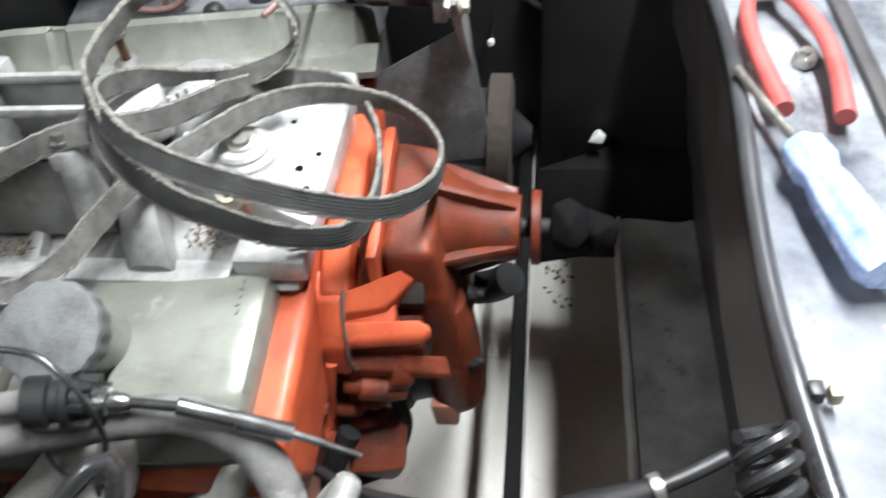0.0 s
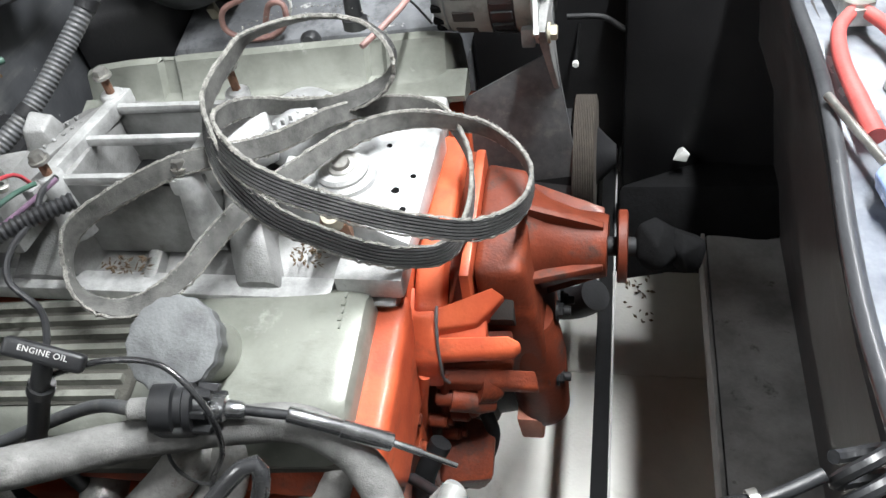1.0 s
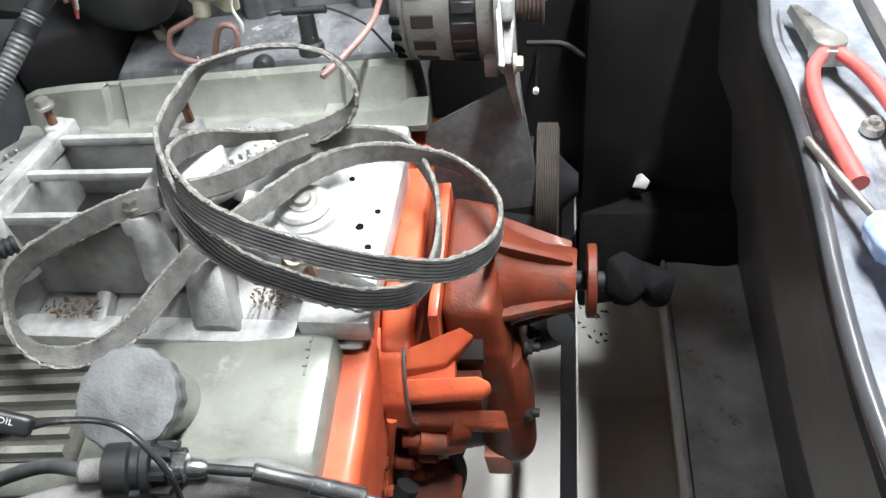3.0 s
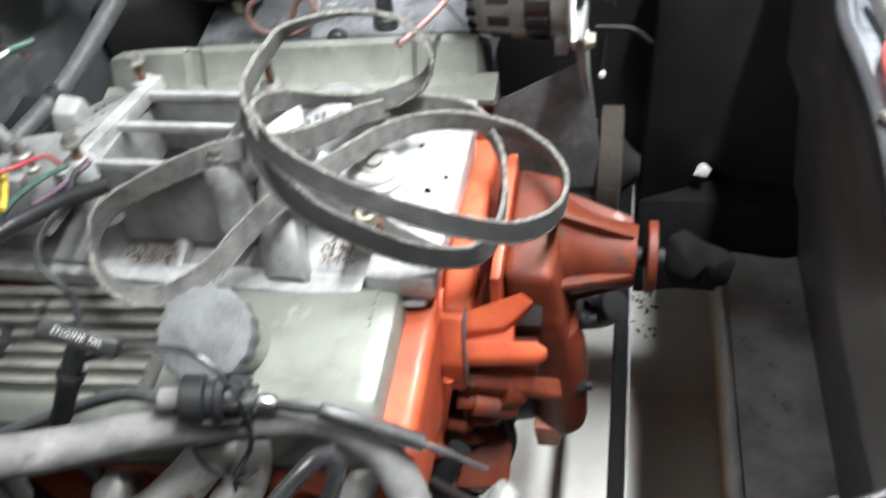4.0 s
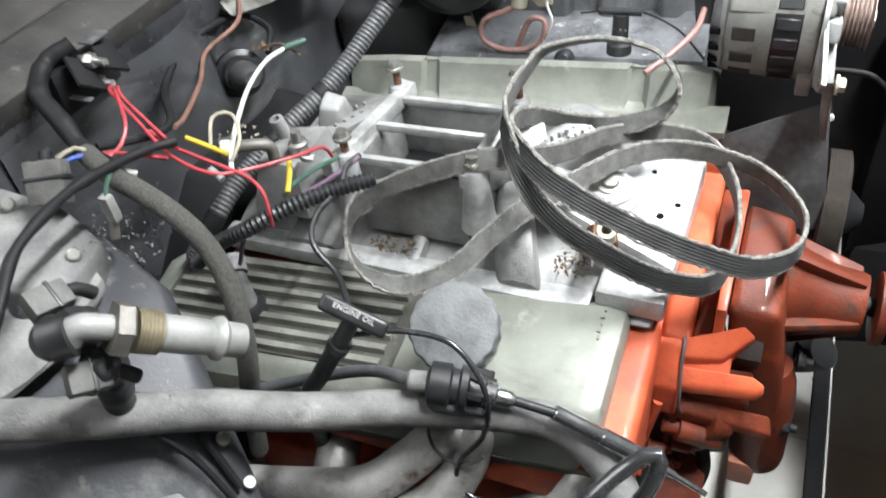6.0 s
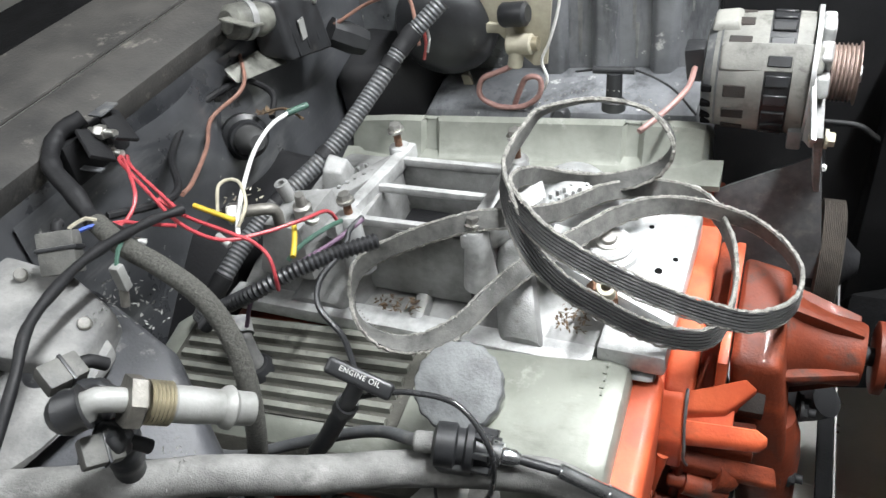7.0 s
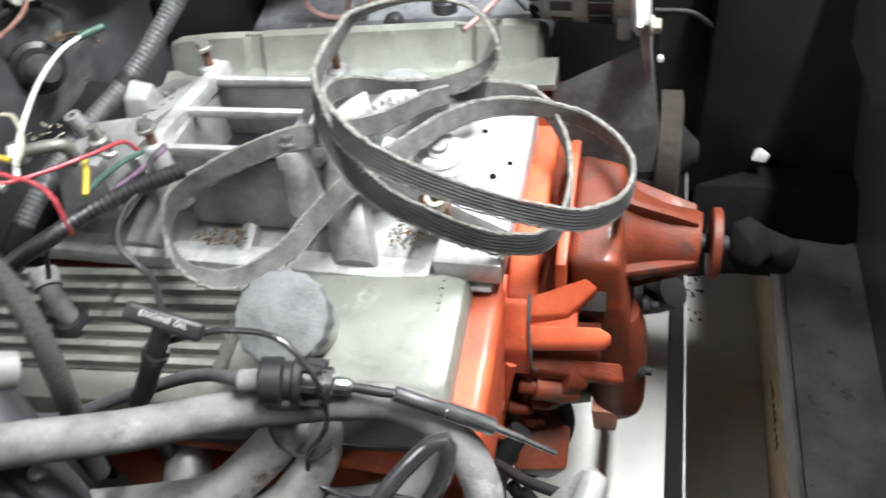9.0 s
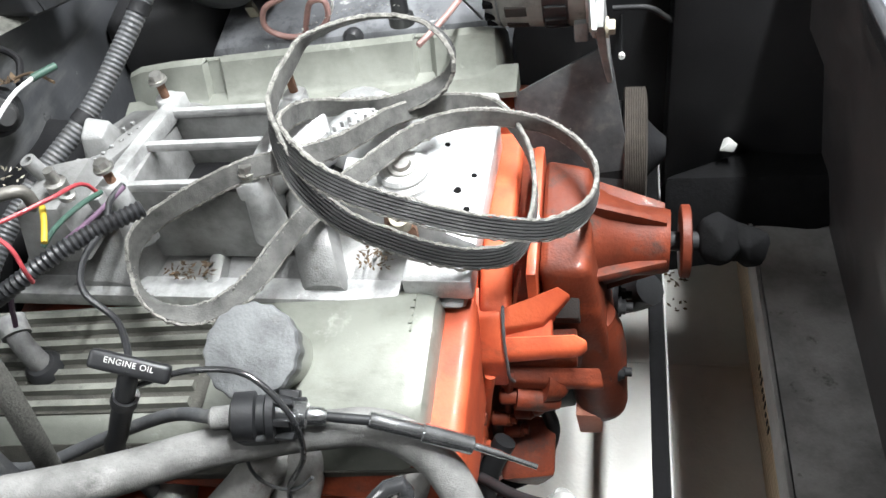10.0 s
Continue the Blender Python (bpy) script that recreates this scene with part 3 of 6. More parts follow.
part("fuel_pump_boss", hull([(-0.16, 0.56, 0.50), (-0.10, 0.575, 0.49), (-0.10, 0.63, 0.52), (-0.16, 0.63, 0.54), (-0.12, 0.60, 0.42), (-0.15, 0.60, 0.42)], 0.008), ORANGE_SHADE, block)
part("harmonic_hub", lathe((-0.13, 0.745, 0.50), (-0.085, 0.745, 0.50), [(0, 0.085), (0.4, 0.085), (0.5, 0.075), (1, 0.07)], 36), SOOT_SHADE, block)

# water pump in front
pump = thing("water_pump", "dull orange cast water pump with a long snout", "water pump", (-0.08, 0.72, 0.55))
part("pump_body", hull([(-0.110, 0.655, 0.735), (-0.062, 0.660, 0.733), (-0.110, 0.79, 0.765), (-0.062, 0.785, 0.758), (-0.100, 0.650, 0.560), (-0.036, 0.650, 0.560), (-0.102, 0.80, 0.60), (-0.040, 0.80, 0.52), (-0.046, 0.652, 0.64)], 0.010, 3), ORANGE_SHADE, pump)
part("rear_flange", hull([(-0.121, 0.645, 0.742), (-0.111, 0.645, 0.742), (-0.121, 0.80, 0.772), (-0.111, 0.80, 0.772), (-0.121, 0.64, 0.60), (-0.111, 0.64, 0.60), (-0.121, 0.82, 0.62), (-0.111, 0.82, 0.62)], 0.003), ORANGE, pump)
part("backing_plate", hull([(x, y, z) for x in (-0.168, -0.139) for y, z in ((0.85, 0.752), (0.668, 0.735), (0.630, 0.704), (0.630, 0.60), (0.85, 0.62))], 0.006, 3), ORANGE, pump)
part("gasket_spacer", hull([(x, y, z) for x in (-0.1385, -0.1215) for y, z in ((0.84, 0.738), (0.680, 0.716), (0.652, 0.690), (0.65, 0.60), (0.84, 0.62))], 0.003), ORANGE_SHADE, pump, "darker recessed joint")
part("snout", lathe((-0.066, 0.745, 0.690), (0.016, 0.742, 0.690), [(0, 0.060), (0.25, 0.047), (0.6, 0.037), (0.93, 0.034), (1, 0.032)], 40), ORANGE_SHADE, pump)
for ang in (20, 100, 170, 250, 320):
    c, s = math.cos(radians(ang)), math.sin(radians(ang))
    part("snout_rib", prism([(-0.064, 0.745 + c * 0.040, 0.69 + s * 0.040), (-0.064, 0.745 + c * 0.068, 0.69 + s * 0.068), (0.012, 0.745 + c * 0.039, 0.69 + s * 0.039), (0.012, 0.745 + c * 0.028, 0.69 + s * 0.028)], (0, -s * 0.008, c * 0.008), 0.002), ORANGE_SHADE, pump)
part("shaft", rod((0.016, 0.742, 0.69), (0.075, 0.742, 0.69), 0.010, 16), SOOT_SHADE, pump)
part("hub_flange", lathe((0.026, 0.742, 0.690), (0.036, 0.742, 0.690), [(0, 0.036), (0.1, 0.038), (0.9, 0.038), (1, 0.036)], 36), ORANGE_SHADE, pump)
part("upper_web", hull([(-0.146, 0.632, 0.707), (-0.146, 0.620, 0.692), (-0.092, 0.652, 0.720), (-0.080, 0.652, 0.708), (-0.106, 0.630, 0.690), (-0.146, 0.632, 0.670), (-0.146, 0.620, 0.670), (-0.092, 0.656, 0.690), (-0.080, 0.656, 0.690), (-0.106, 0.634, 0.670)], 0.003, 3), ORANGE, pump)
part("pocket_floor", hull([(-0.104, 0.654, 0.704), (-0.072, 0.654, 0.700), (-0.104, 0.641, 0.684), (-0.072, 0.642, 0.684), (-0.104, 0.654, 0.660), (-0.072, 0.654, 0.660)], 0.001), OILY_SHADE, pump, "oily black pocket behind the lug")
part("upper_lug", hull([(-0.148, 0.617, 0.683), (-0.076, 0.626, 0.681), (-0.148, 0.604, 0.667), (-0.070, 0.615, 0.667), (-0.062, 0.623, 0.673), (-0.148, 0.622, 0.655), (-0.076, 0.631, 0.655), (-0.148, 0.606, 0.652), (-0.070, 0.615, 0.654), (-0.062, 0.623, 0.658)], 0.006, 3), ORANGE, pump)
part("web_floor", hull([(-0.146, 0.636, 0.697), (-0.098, 0.642, 0.690), (-0.146, 0.612, 0.672), (-0.098, 0.622, 0.672), (-0.146, 0.636, 0.655), (-0.098, 0.642, 0.655), (-0.146, 0.614, 0.655), (-0.098, 0.622, 0.655)], 0.003), ORANGE, pump)
part("lower_floor", hull([(-0.146, 0.640, 0.662), (-0.075, 0.648, 0.662), (-0.146, 0.612, 0.640), (-0.075, 0.626, 0.636), (-0.146, 0.640, 0.620), (-0.075, 0.648, 0.620), (-0.146, 0.612, 0.625), (-0.075, 0.626, 0.620)], 0.003), ORANGE_SHADE, pump)
part("lower_web", hull([(-0.152, 0.612, 0.642), (-0.052, 0.625, 0.626), (-0.152, 0.600, 0.634), (-0.048, 0.613, 0.612), (-0.152, 0.612, 0.622), (-0.052, 0.625, 0.606), (-0.152, 0.600, 0.618), (-0.048, 0.613, 0.604)], 0.003, 3), ORANGE_SHADE, pump)
part("side_boss", lathe((-0.138, 0.600, 0.604), (-0.094, 0.607, 0.590), [(0, 0.013), (0.7, 0.012), (1, 0.008)], 24), ORANGE_SHADE, pump)
part("side_boss", lathe((-0.110, 0.612, 0.612), (-0.088, 0.618, 0.602), [(0, 0.018), (0.7, 0.016), (1, 0.010)], 24), ORANGE_SHADE, pump)
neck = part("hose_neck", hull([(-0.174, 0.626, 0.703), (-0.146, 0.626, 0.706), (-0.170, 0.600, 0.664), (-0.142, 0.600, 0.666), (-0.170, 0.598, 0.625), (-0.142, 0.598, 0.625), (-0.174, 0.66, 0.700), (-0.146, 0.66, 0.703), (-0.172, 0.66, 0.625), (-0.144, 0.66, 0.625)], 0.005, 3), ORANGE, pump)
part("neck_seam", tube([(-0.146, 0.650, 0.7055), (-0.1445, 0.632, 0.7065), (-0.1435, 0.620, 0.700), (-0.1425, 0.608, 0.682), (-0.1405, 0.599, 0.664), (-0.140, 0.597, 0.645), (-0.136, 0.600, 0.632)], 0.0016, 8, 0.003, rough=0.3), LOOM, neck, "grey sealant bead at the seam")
part("lower_body", lathe((-0.064, 0.684, 0.640), (-0.052, 0.676, 0.482), [(0, 0.026), (0.15, 0.032), (0.35, 0.034), (0.6, 0.032), (0.9, 0.030), (0.96, 0.028), (1, 0.022)], 28), ORANGE_SHADE, pump)
part("drain_foot", hull([(-0.082, 0.645, 0.505), (-0.050, 0.647, 0.503), (-0.078, 0.648, 0.462), (-0.052, 0.650, 0.460), (-0.082, 0.69, 0.505), (-0.050, 0.69, 0.503), (-0.078, 0.69, 0.462), (-0.052, 0.69, 0.46)], 0.004), PINK, pump, "faded pinkish orange drain foot")
for y, z in ((0.69, 0.645), (0.665, 0.565), (0.745, 0.60)):
    part("bolt", merged(bolt((-0.034, y, z), (1, 0, 0), 0.008), rod((-0.034, y, z), (-0.020, y, z), 0.005, 12)), SOOT_SHADE, pump)

# near valve cover
def cover_line(x):
    k = (x + 0.19) / -0.53
    return 0.615 - 0.030 * k, 0.757 - 0.024 * k


def cover_section(x, shrink=0.0):
    y, z = cover_line(x)
    pts = ((0.020, -0.056), (0.010, -0.020), (0.004, -0.006), (-0.010, 0.0), (-0.112, -0.020), (-0.124, -0.028), (-0.140, -0.060), (-0.146, -0.075))
    cy = -0.06
    return [(x, y + cy + (dy - cy) * (1 - shrink), z + dz - shrink * 0.055) for dy, dz in pts]


cover = thing("valve_cover_near", "dusty grey-green ribbed valve cover with a smooth front end", "valve cover", (-0.45, 0.55, 0.7))
xs = [(-0.195, 0.20), (-0.199, 0.08), (-0.206, 0.03), (-0.218, 0.0), (-0.30, 0.0), (-0.42, 0.0), (-0.55, 0.0), (-0.690, 0.0), (-0.706, 0.04), (-0.716, 0.14)]
part("shell", loft([cover_section(x, s) for x, s in xs]), COVER, cover)
part("front_facet", loft([[(x, cover_line(x)[0] + dy, cover_line(x)[1] + dz) for dy, dz in ((-0.012, -0.001), (-0.110, -0.020), (-0.110, -0.024), (-0.012, -0.005))] for x in (-0.219, -0.2485)]), COVER, cover)
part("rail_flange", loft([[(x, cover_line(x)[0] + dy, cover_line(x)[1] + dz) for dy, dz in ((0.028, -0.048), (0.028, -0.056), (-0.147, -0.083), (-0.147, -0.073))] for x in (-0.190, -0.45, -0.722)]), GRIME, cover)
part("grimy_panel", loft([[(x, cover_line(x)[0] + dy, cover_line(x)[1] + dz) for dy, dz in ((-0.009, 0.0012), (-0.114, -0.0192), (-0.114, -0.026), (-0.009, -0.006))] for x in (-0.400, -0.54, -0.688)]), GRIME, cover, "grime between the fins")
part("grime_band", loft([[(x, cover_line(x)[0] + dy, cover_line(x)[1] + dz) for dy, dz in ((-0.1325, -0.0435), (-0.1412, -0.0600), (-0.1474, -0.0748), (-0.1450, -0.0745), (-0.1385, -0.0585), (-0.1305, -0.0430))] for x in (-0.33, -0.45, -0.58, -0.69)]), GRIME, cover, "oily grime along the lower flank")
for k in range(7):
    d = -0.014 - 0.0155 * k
    part("fin", loft([[(x, cover_line(x)[0] + d + a, cover_line(x)[1] + (d + 0.010) * 0.195 + b) for a, b in ((0.0046, -0.003), (0.0032, 0.0078), (-0.0032, 0.0070), (-0.0046, -0.004))] for x in (-0.412, -0.418, -0.545, -0.672, -0.678)]), FIN_SHADE, cover)
part("embossed_marks", merged(*[box((-0.2185 - 0.002 * (k % 2), 0.600 - 0.0078 * k, cover_line(-0.2)[1] - 0.0016 * k - 0.006), (-0.2165, 0.606 - 0.0078 * k, cover_line(-0.2)[1] - 0.0016 * k + 0.0005), 0) for k in range(5)]), COVER, cover)

cap = thing("oil_filler_cap", "round grey scalloped plastic oil filler cap", "cap", (-0.335, 0.50, 0.75))
cap_n = Vector((0.08, -0.52, 0.85)).normalized()
cap_c = Vector((-0.328, 0.497, 0.810)) - cap_n * 0.030
cap_grip = part("grip", lathe(cap_c, cap_c + cap_n * 0.028, [(0, 0.036), (0.25, 0.039), (0.9, 0.0405), (1, 0.0385)], 96, 16, 0.022), CAP, cap)
part("top_disc", lathe(cap_c + cap_n * 0.026, cap_c + cap_n * 0.030, [(0, 0.039), (0.7, 0.039), (1, 0.0365)], 96, 16, 0.018), CAP, cap_grip)
part("neck", rod(cap_c - cap_n * 0.06, cap_c + cap_n * 0.004, 0.030, 32), COVER, cap)

elbow = thing("vent_elbow", "pale dusty plastic breather elbow in its grommet", "fitting", (-0.55, 0.5, 0.76))
part("grommet", lathe((-0.560, 0.532, 0.712), (-0.558, 0.526, 0.742), [(0, 0.019), (0.8, 0.018), (1, 0.013)], 24), BLACK, elbow)
part("stem", tube([(-0.559, 0.528, 0.736), (-0.563, 0.529, 0.754), (-0.571, 0.535, 0.767), (-0.582, 0.547, 0.777)], 0.0105, 14), CASE_DUST, elbow)
part("collar", lathe((-0.573, 0.537, 0.770), (-0.583, 0.550, 0.779), [(0, 0.0135), (1, 0.0135)], 20), CASE_DUST, elbow)
elbow.location += Vector((-0.018, -0.004, 0.0))

# far valve cover
far = thing("valve_cover_far", "dusty grey valve cover of the far cylinder bank", "valve cover", (-0.4, 0.98, 0.72))


def far_section(x, s=0.0, inset=0.0):
    k = (x + 0.16) / -0.50
    z = -0.035 * k
    pts = ((0.915, 0.757), (0.930, 0.766), (0.942, 0.775), (0.957, 0.816), (0.966, 0.820), (1.05, 0.770), (1.075, 0.68), (0.95, 0.70))
    return [(x, 0.99 + (y - 0.99) * (1 - s) + (inset if 0 < i < 4 else 0.0), 0.76 + (zz - 0.76) * (1 - s) + z - (inset * 0.5 if i == 4 else 0.0)) for i, (y, zz) in enumerate(pts)]


far_rows = [(-0.172, 0.30, 0), (-0.178, 0.10, 0), (-0.192, 0.02, 0), (-0.21, 0.0, 0)]
for x in (-0.265, -0.545):
    far_rows += [(x + 0.016, 0.0, 0), (x + 0.008, 0.0, 0.011), (x - 0.008, 0.0, 0.011), (x - 0.012, 0.0, 0)]
far_rows += [(-0.60, 0.0, 0), (-0.65, 0.06, 0), (-0.672, 0.22, 0)]
part("shell", loft([far_section(*row) for row in far_rows]), COVER, far)
part("rail_flange", loft([[(x, y, z - 0.035 * (x + 0.16) / -0.5) for y, z in ((0.912, 0.762), (0.912, 0.754), (0.95, 0.742), (0.95, 0.775))] for x in (-0.152, -0.4, -0.68)]), COVER, far)
tee = thing("vacuum_tee", "black plastic vacuum tee on the far valve cover", "fitting", (-0.30, 1.02, 0.83))
part("stem", lathe((-0.30, 1.01, 0.80), (-0.30, 1.015, 0.85), [(0, 0.016), (0.25, 0.016), (0.3, 0.011), (1, 0.010)], 18), BLACK, tee)
part("cross_pipe", rod((-0.328, 1.016, 0.852), (-0.275, 1.018, 0.853), 0.005, 14), BLACK, tee)

# intake manifold
intake = thing("intake_manifold", "dusty cast aluminium intake manifold with open carburetor pad", "engine part", (-0.4, 0.72, 0.75))
part("valley_base", hull([(x, y, z) for x in (-0.66, -0.175) for y, z in ((0.608, 0.735), (0.66, 0.755), (0.86, 0.765), (0.925, 0.745), (0.90, 0.70), (0.64, 0.70))], 0.006), ALU, intake)
part("near_rail", merged(box((-0.66, 0.600, 0.735), (-0.235, 0.628, 0.753), 0.004), box((-0.232, 0.612, 0.742), (-0.165, 0.655, 0.768), 0.006)), ALU_BRIGHT, intake)
part("plenum", hull([(-0.51, 0.665, 0.75), (-0.345, 0.665, 0.75), (-0.345, 0.785, 0.75), (-0.51, 0.785, 0.75), (-0.497, 0.664, 0.782), (-0.352, 0.664, 0.782), (-0.352, 0.775, 0.782), (-0.497, 0.775, 0.782)], 0.008), ALU, intake)
# black plates stand in for the shade down the open throats
part("throat_floor", merged(box((-0.490, 0.720, 0.778), (-0.368, 0.766, 0.786), 0.003), box((-0.490, 0.662, 0.778), (-0.368, 0.712, 0.786), 0.003)), SOOT_SHADE, intake, "throat floors coloured black for the shade inside")
# runners from the plenum to both heads
for x0, x1, w, side in ((-0.512, -0.548, 0.036, 0), (-0.338, -0.308, 0.023, 0), (-0.43, -0.43, 0.010, 0), (-0.50, -0.57, 0.024, 1), (-0.43, -0.44, 0.024, 1), (-0.37, -0.32, 0.024, 1)):
    ya, yb = ((0.69, 0.612), (0.77, 0.915))[side]
    low = 0.05 if w < 0.015 else 0.0
    rows = []
    for k in (0, 0.25, 0.5, 0.75, 1):
        cx, cy, top = x0 + (x1 - x0) * k, ya + (yb - ya) * k, 0.822 - low - (0.062 - low * 0.8) * k ** 1.6
        rows.append([(cx + w * a, cy, 0.735 + (top - 0.735) * b) for a, b in ((-1.1, 0.0), (-1.0, 0.6), (-0.75, 0.9), (-0.35, 1.0), (0.35, 1.0), (0.75, 0.9), (1.0, 0.6), (1.1, 0.0))])
    part("runner", loft(rows), ALU, intake)
part("front_deck", hull([(-0.31, 0.70, 0.80), (-0.165, 0.655, 0.772), (-0.160, 0.83, 0.782), (-0.225, 0.862, 0.792), (-0.31, 0.80, 0.805), (-0.31, 0.70, 0.76), (-0.165, 0.655, 0.745), (-0.160, 0.83, 0.745), (-0.225, 0.862, 0.75)], 0.006), DECK, intake, "front deck in paler aluminium for its strong light")
part("water_crossover", hull([(-0.26, 0.84, 0.78), (-0.165, 0.84, 0.775), (-0.17, 0.91, 0.765), (-0.27, 0.91, 0.77), (-0.26, 0.84, 0.74), (-0.165, 0.84, 0.74), (-0.17, 0.91, 0.735), (-0.27, 0.91, 0.735)], 0.008), ALU_BRIGHT, intake)
part("thermostat_dome", lathe((-0.30, 0.80, 0.79), (-0.298, 0.795, 0.838), [(0, 0.052), (0.5, 0.046), (0.85, 0.032), (1, 0.015)], 32), DECK, intake)
# carburetor pad: a ladder of bars round the open throats
pad_z0, pad_z1 = 0.842, 0.860


def bar(a, b, w, z0=pad_z0, z1=pad_z1, r=0.003):
    a, b = Vector((*a, 0)), Vector((*b, 0))
    d = (b - a).normalized()
    n = Vector((-d.y, d.x, 0)) * w / 2
    return hull([(*(p + s * n).xy, z) for p in (a, b) for s in (1, -1) for z in (z0, z1)], r)


part("pad_bar_front", bar((-0.366, 0.640), (-0.358, 0.795), 0.017), ALU_BRIGHT, intake)
part("pad_bar_rear", bar((-0.512, 0.625), (-0.492, 0.795), 0.015), ALU_BRIGHT, intake)
for y in (0.655, 0.715, 0.770):
    part("pad_bar_cross", bar((-0.505, y - 0.004), (-0.362, y), 0.008, 0.847, 0.857), ALU_BRIGHT, intake)
for lo, hi in (((-0.502, 0.766, 0.76), (-0.366, 0.778, 0.848)), ((-0.506, 0.652, 0.76), (-0.492, 0.765, 0.848)), ((-0.372, 0.652, 0.76), (-0.352, 0.765, 0.848)), ((-0.491, 0.648, 0.76), (-0.373, 0.658, 0.848))):
    part("throat_wall", box(lo, hi, 0.002), ALU, intake)
for x, y in ((-0.501, 0.782), (-0.358, 0.782), (-0.361, 0.652), (-0.500, 0.648)):
    part("pad_boss", lathe((x, y, 0.79), (x, y, 0.862), [(0, 0.019), (0.7, 0.013), (0.97, 0.0125), (1, 0.011)], 20), ALU_BRIGHT, intake)
part("rear_arm", hull([(-0.50, 0.79, 0.855), (-0.515, 0.76, 0.855), (-0.60, 0.665, 0.835), (-0.575, 0.65, 0.835), (-0.505, 0.735, 0.855), (-0.50, 0.78, 0.80), (-0.60, 0.665, 0.79), (-0.575, 0.65, 0.79)], 0.004), ALU, intake)
part("front_arm", hull([(-0.36, 0.66, 0.858), (-0.335, 0.68, 0.852), (-0.315, 0.745, 0.842), (-0.335, 0.79, 0.85), (-0.36, 0.77, 0.858), (-0.36, 0.66, 0.82), (-0.315, 0.745, 0.80), (-0.335, 0.79, 0.80)], 0.005), ALU_BRIGHT, intake)
# raised foundry marks as plain bars
for base, step, n in (((-0.532, 0.752, 0.857), (-0.0068, -0.0085, -0.0012), 9), ((-0.519, 0.742, 0.858), (-0.0068, -0.0085, -0.0012), 8)):
    for k in range(n):
        p = Vector(base) + Vector(step) * k
        part("foundry_mark", box(p - Vector((0.0022, 0.0018, 0.010)), p + Vector((0.0022, 0.0018, -0.004 + 0.0005 * (k % 2))), 0.0006, 1), ALU, intake)
for k in range(8):
    p = Vector((-0.318 + 0.0052 * k, 0.742 + 0.0095 * k, 0.8455 - 0.0014 * k))
    for d in (0.0, 0.011):
        part("foundry_mark", box(p + Vector((d - 0.002, -0.002 - d * 0.4, -0.010)), p + Vector((d + 0.002, 0.0018 - d * 0.4, -0.0022)), 0.0006, 1), DECK, intake)
# oil-return valley pockets and front studs
part("hub_ring", lathe((-0.247, 0.735, 0.786), (-0.247, 0.734, 0.802), [(0, 0.034), (0.4, 0.033), (0.6, 0.027), (0.8, 0.027), (1, 0.024)], 40), ALU_BRIGHT, intake)
part("hub_cone", lathe((-0.247, 0.734, 0.800), (-0.246, 0.732, 0.810), [(0, 0.020), (0.25, 0.020), (0.3, 0.015), (0.6, 0.014), (0.65, 0.010), (1, 0.008)], 28), STEEL, intake)
def deck_z(x, y):
    return 0.800 - 0.1738 * (x + 0.31) + 0.0621 * (y - 0.70)


# flat black discs, their colour standing for the shade in small holes
for x, y, z, r in ((-0.192, 0.722, 0.789, 0.0045), (-0.180, 0.698, 0.7855, 0.0035), (-0.197, 0.690, 0.786, 0.003), (-0.178, 0.745, 0.787, 0.0032), (-0.21, 0.785, 0.795, 0.003)):
    zz = deck_z(x, y)
    part("deck_hole", rod((x, y, zz - 0.004), (x, y, zz + 0.0006), r, 14), BLACK_SHADE, intake)
nip = thing("brass_nipple", "rusty threaded pipe nipple in the manifold", "fitting", (-0.23, 0.645, 0.80))
part("hex", hexagon((-0.232, 0.660, 0.775), (-0.231, 0.652, 0.803), 0.013), RUST, nip)
part("tube", pipe((-0.231, 0.652, 0.800), (-0.229, 0.643, 0.820), 0.0095, 0.005, 20), TAN, nip)
part("side_hex", hexagon((-0.246, 0.672, 0.785), (-0.238, 0.664, 0.800), 0.011), RUST, nip)

for (x, y, z), up in (((-0.501, 0.782, 0.862), 0.020), ((-0.358, 0.784, 0.862), 0.026), ((-0.361, 0.652, 0.862), 0.006), ((-0.500, 0.648, 0.862), 0.016)):
    b = thing("pad_bolt", "rusty flange-head bolt standing in the carburetor pad", "bolt", (x, y, z), "bolts of the carburetor pad")
    part("shank", rod((x, y, z - 0.03), (x - 0.001, y, z + up), 0.0045, 12), RUST, b)
    part("head", bolt((x - 0.001, y, z + up), (-0.05, -0.05, 1), 0.0072, 0.009), STEEL, b)

rng = random.Random(4)


def leaf_bits(cx, cy, cz, sx, sy, n, size, sz=0.004):
    out = []
    for _ in range(n):
        c = Vector((cx + rng.uniform(-sx, sx), cy + rng.uniform(-sy, sy), cz + rng.uniform(0, sz)))
        m = Matrix.Translation(c) @ Euler((rng.uniform(-0.6, 0.6), rng.uniform(-0.6, 0.6), rng.uniform(0, 6))).to_matrix().to_4x4()
        L, W = size * rng.uniform(0.6, 1.5), size * rng.uniform(0.25, 0.6)
        out.append(hull([m @ Vector(p) for p in ((-L, 0, 0), (0, W, 0.001), (L, 0, 0.002), (0, -W, 0.0), (0, 0, 0.0016))], 0))
    return merged(*out)


solo("leaf_litter", leaf_bits(-0.452, 0.628, 0.757, 0.024, 0.010, 60, 0.0032, 0.010), LEAF, "dry leaf crumbs caught in the manifold valley", "leaf litter", kind="stuff")
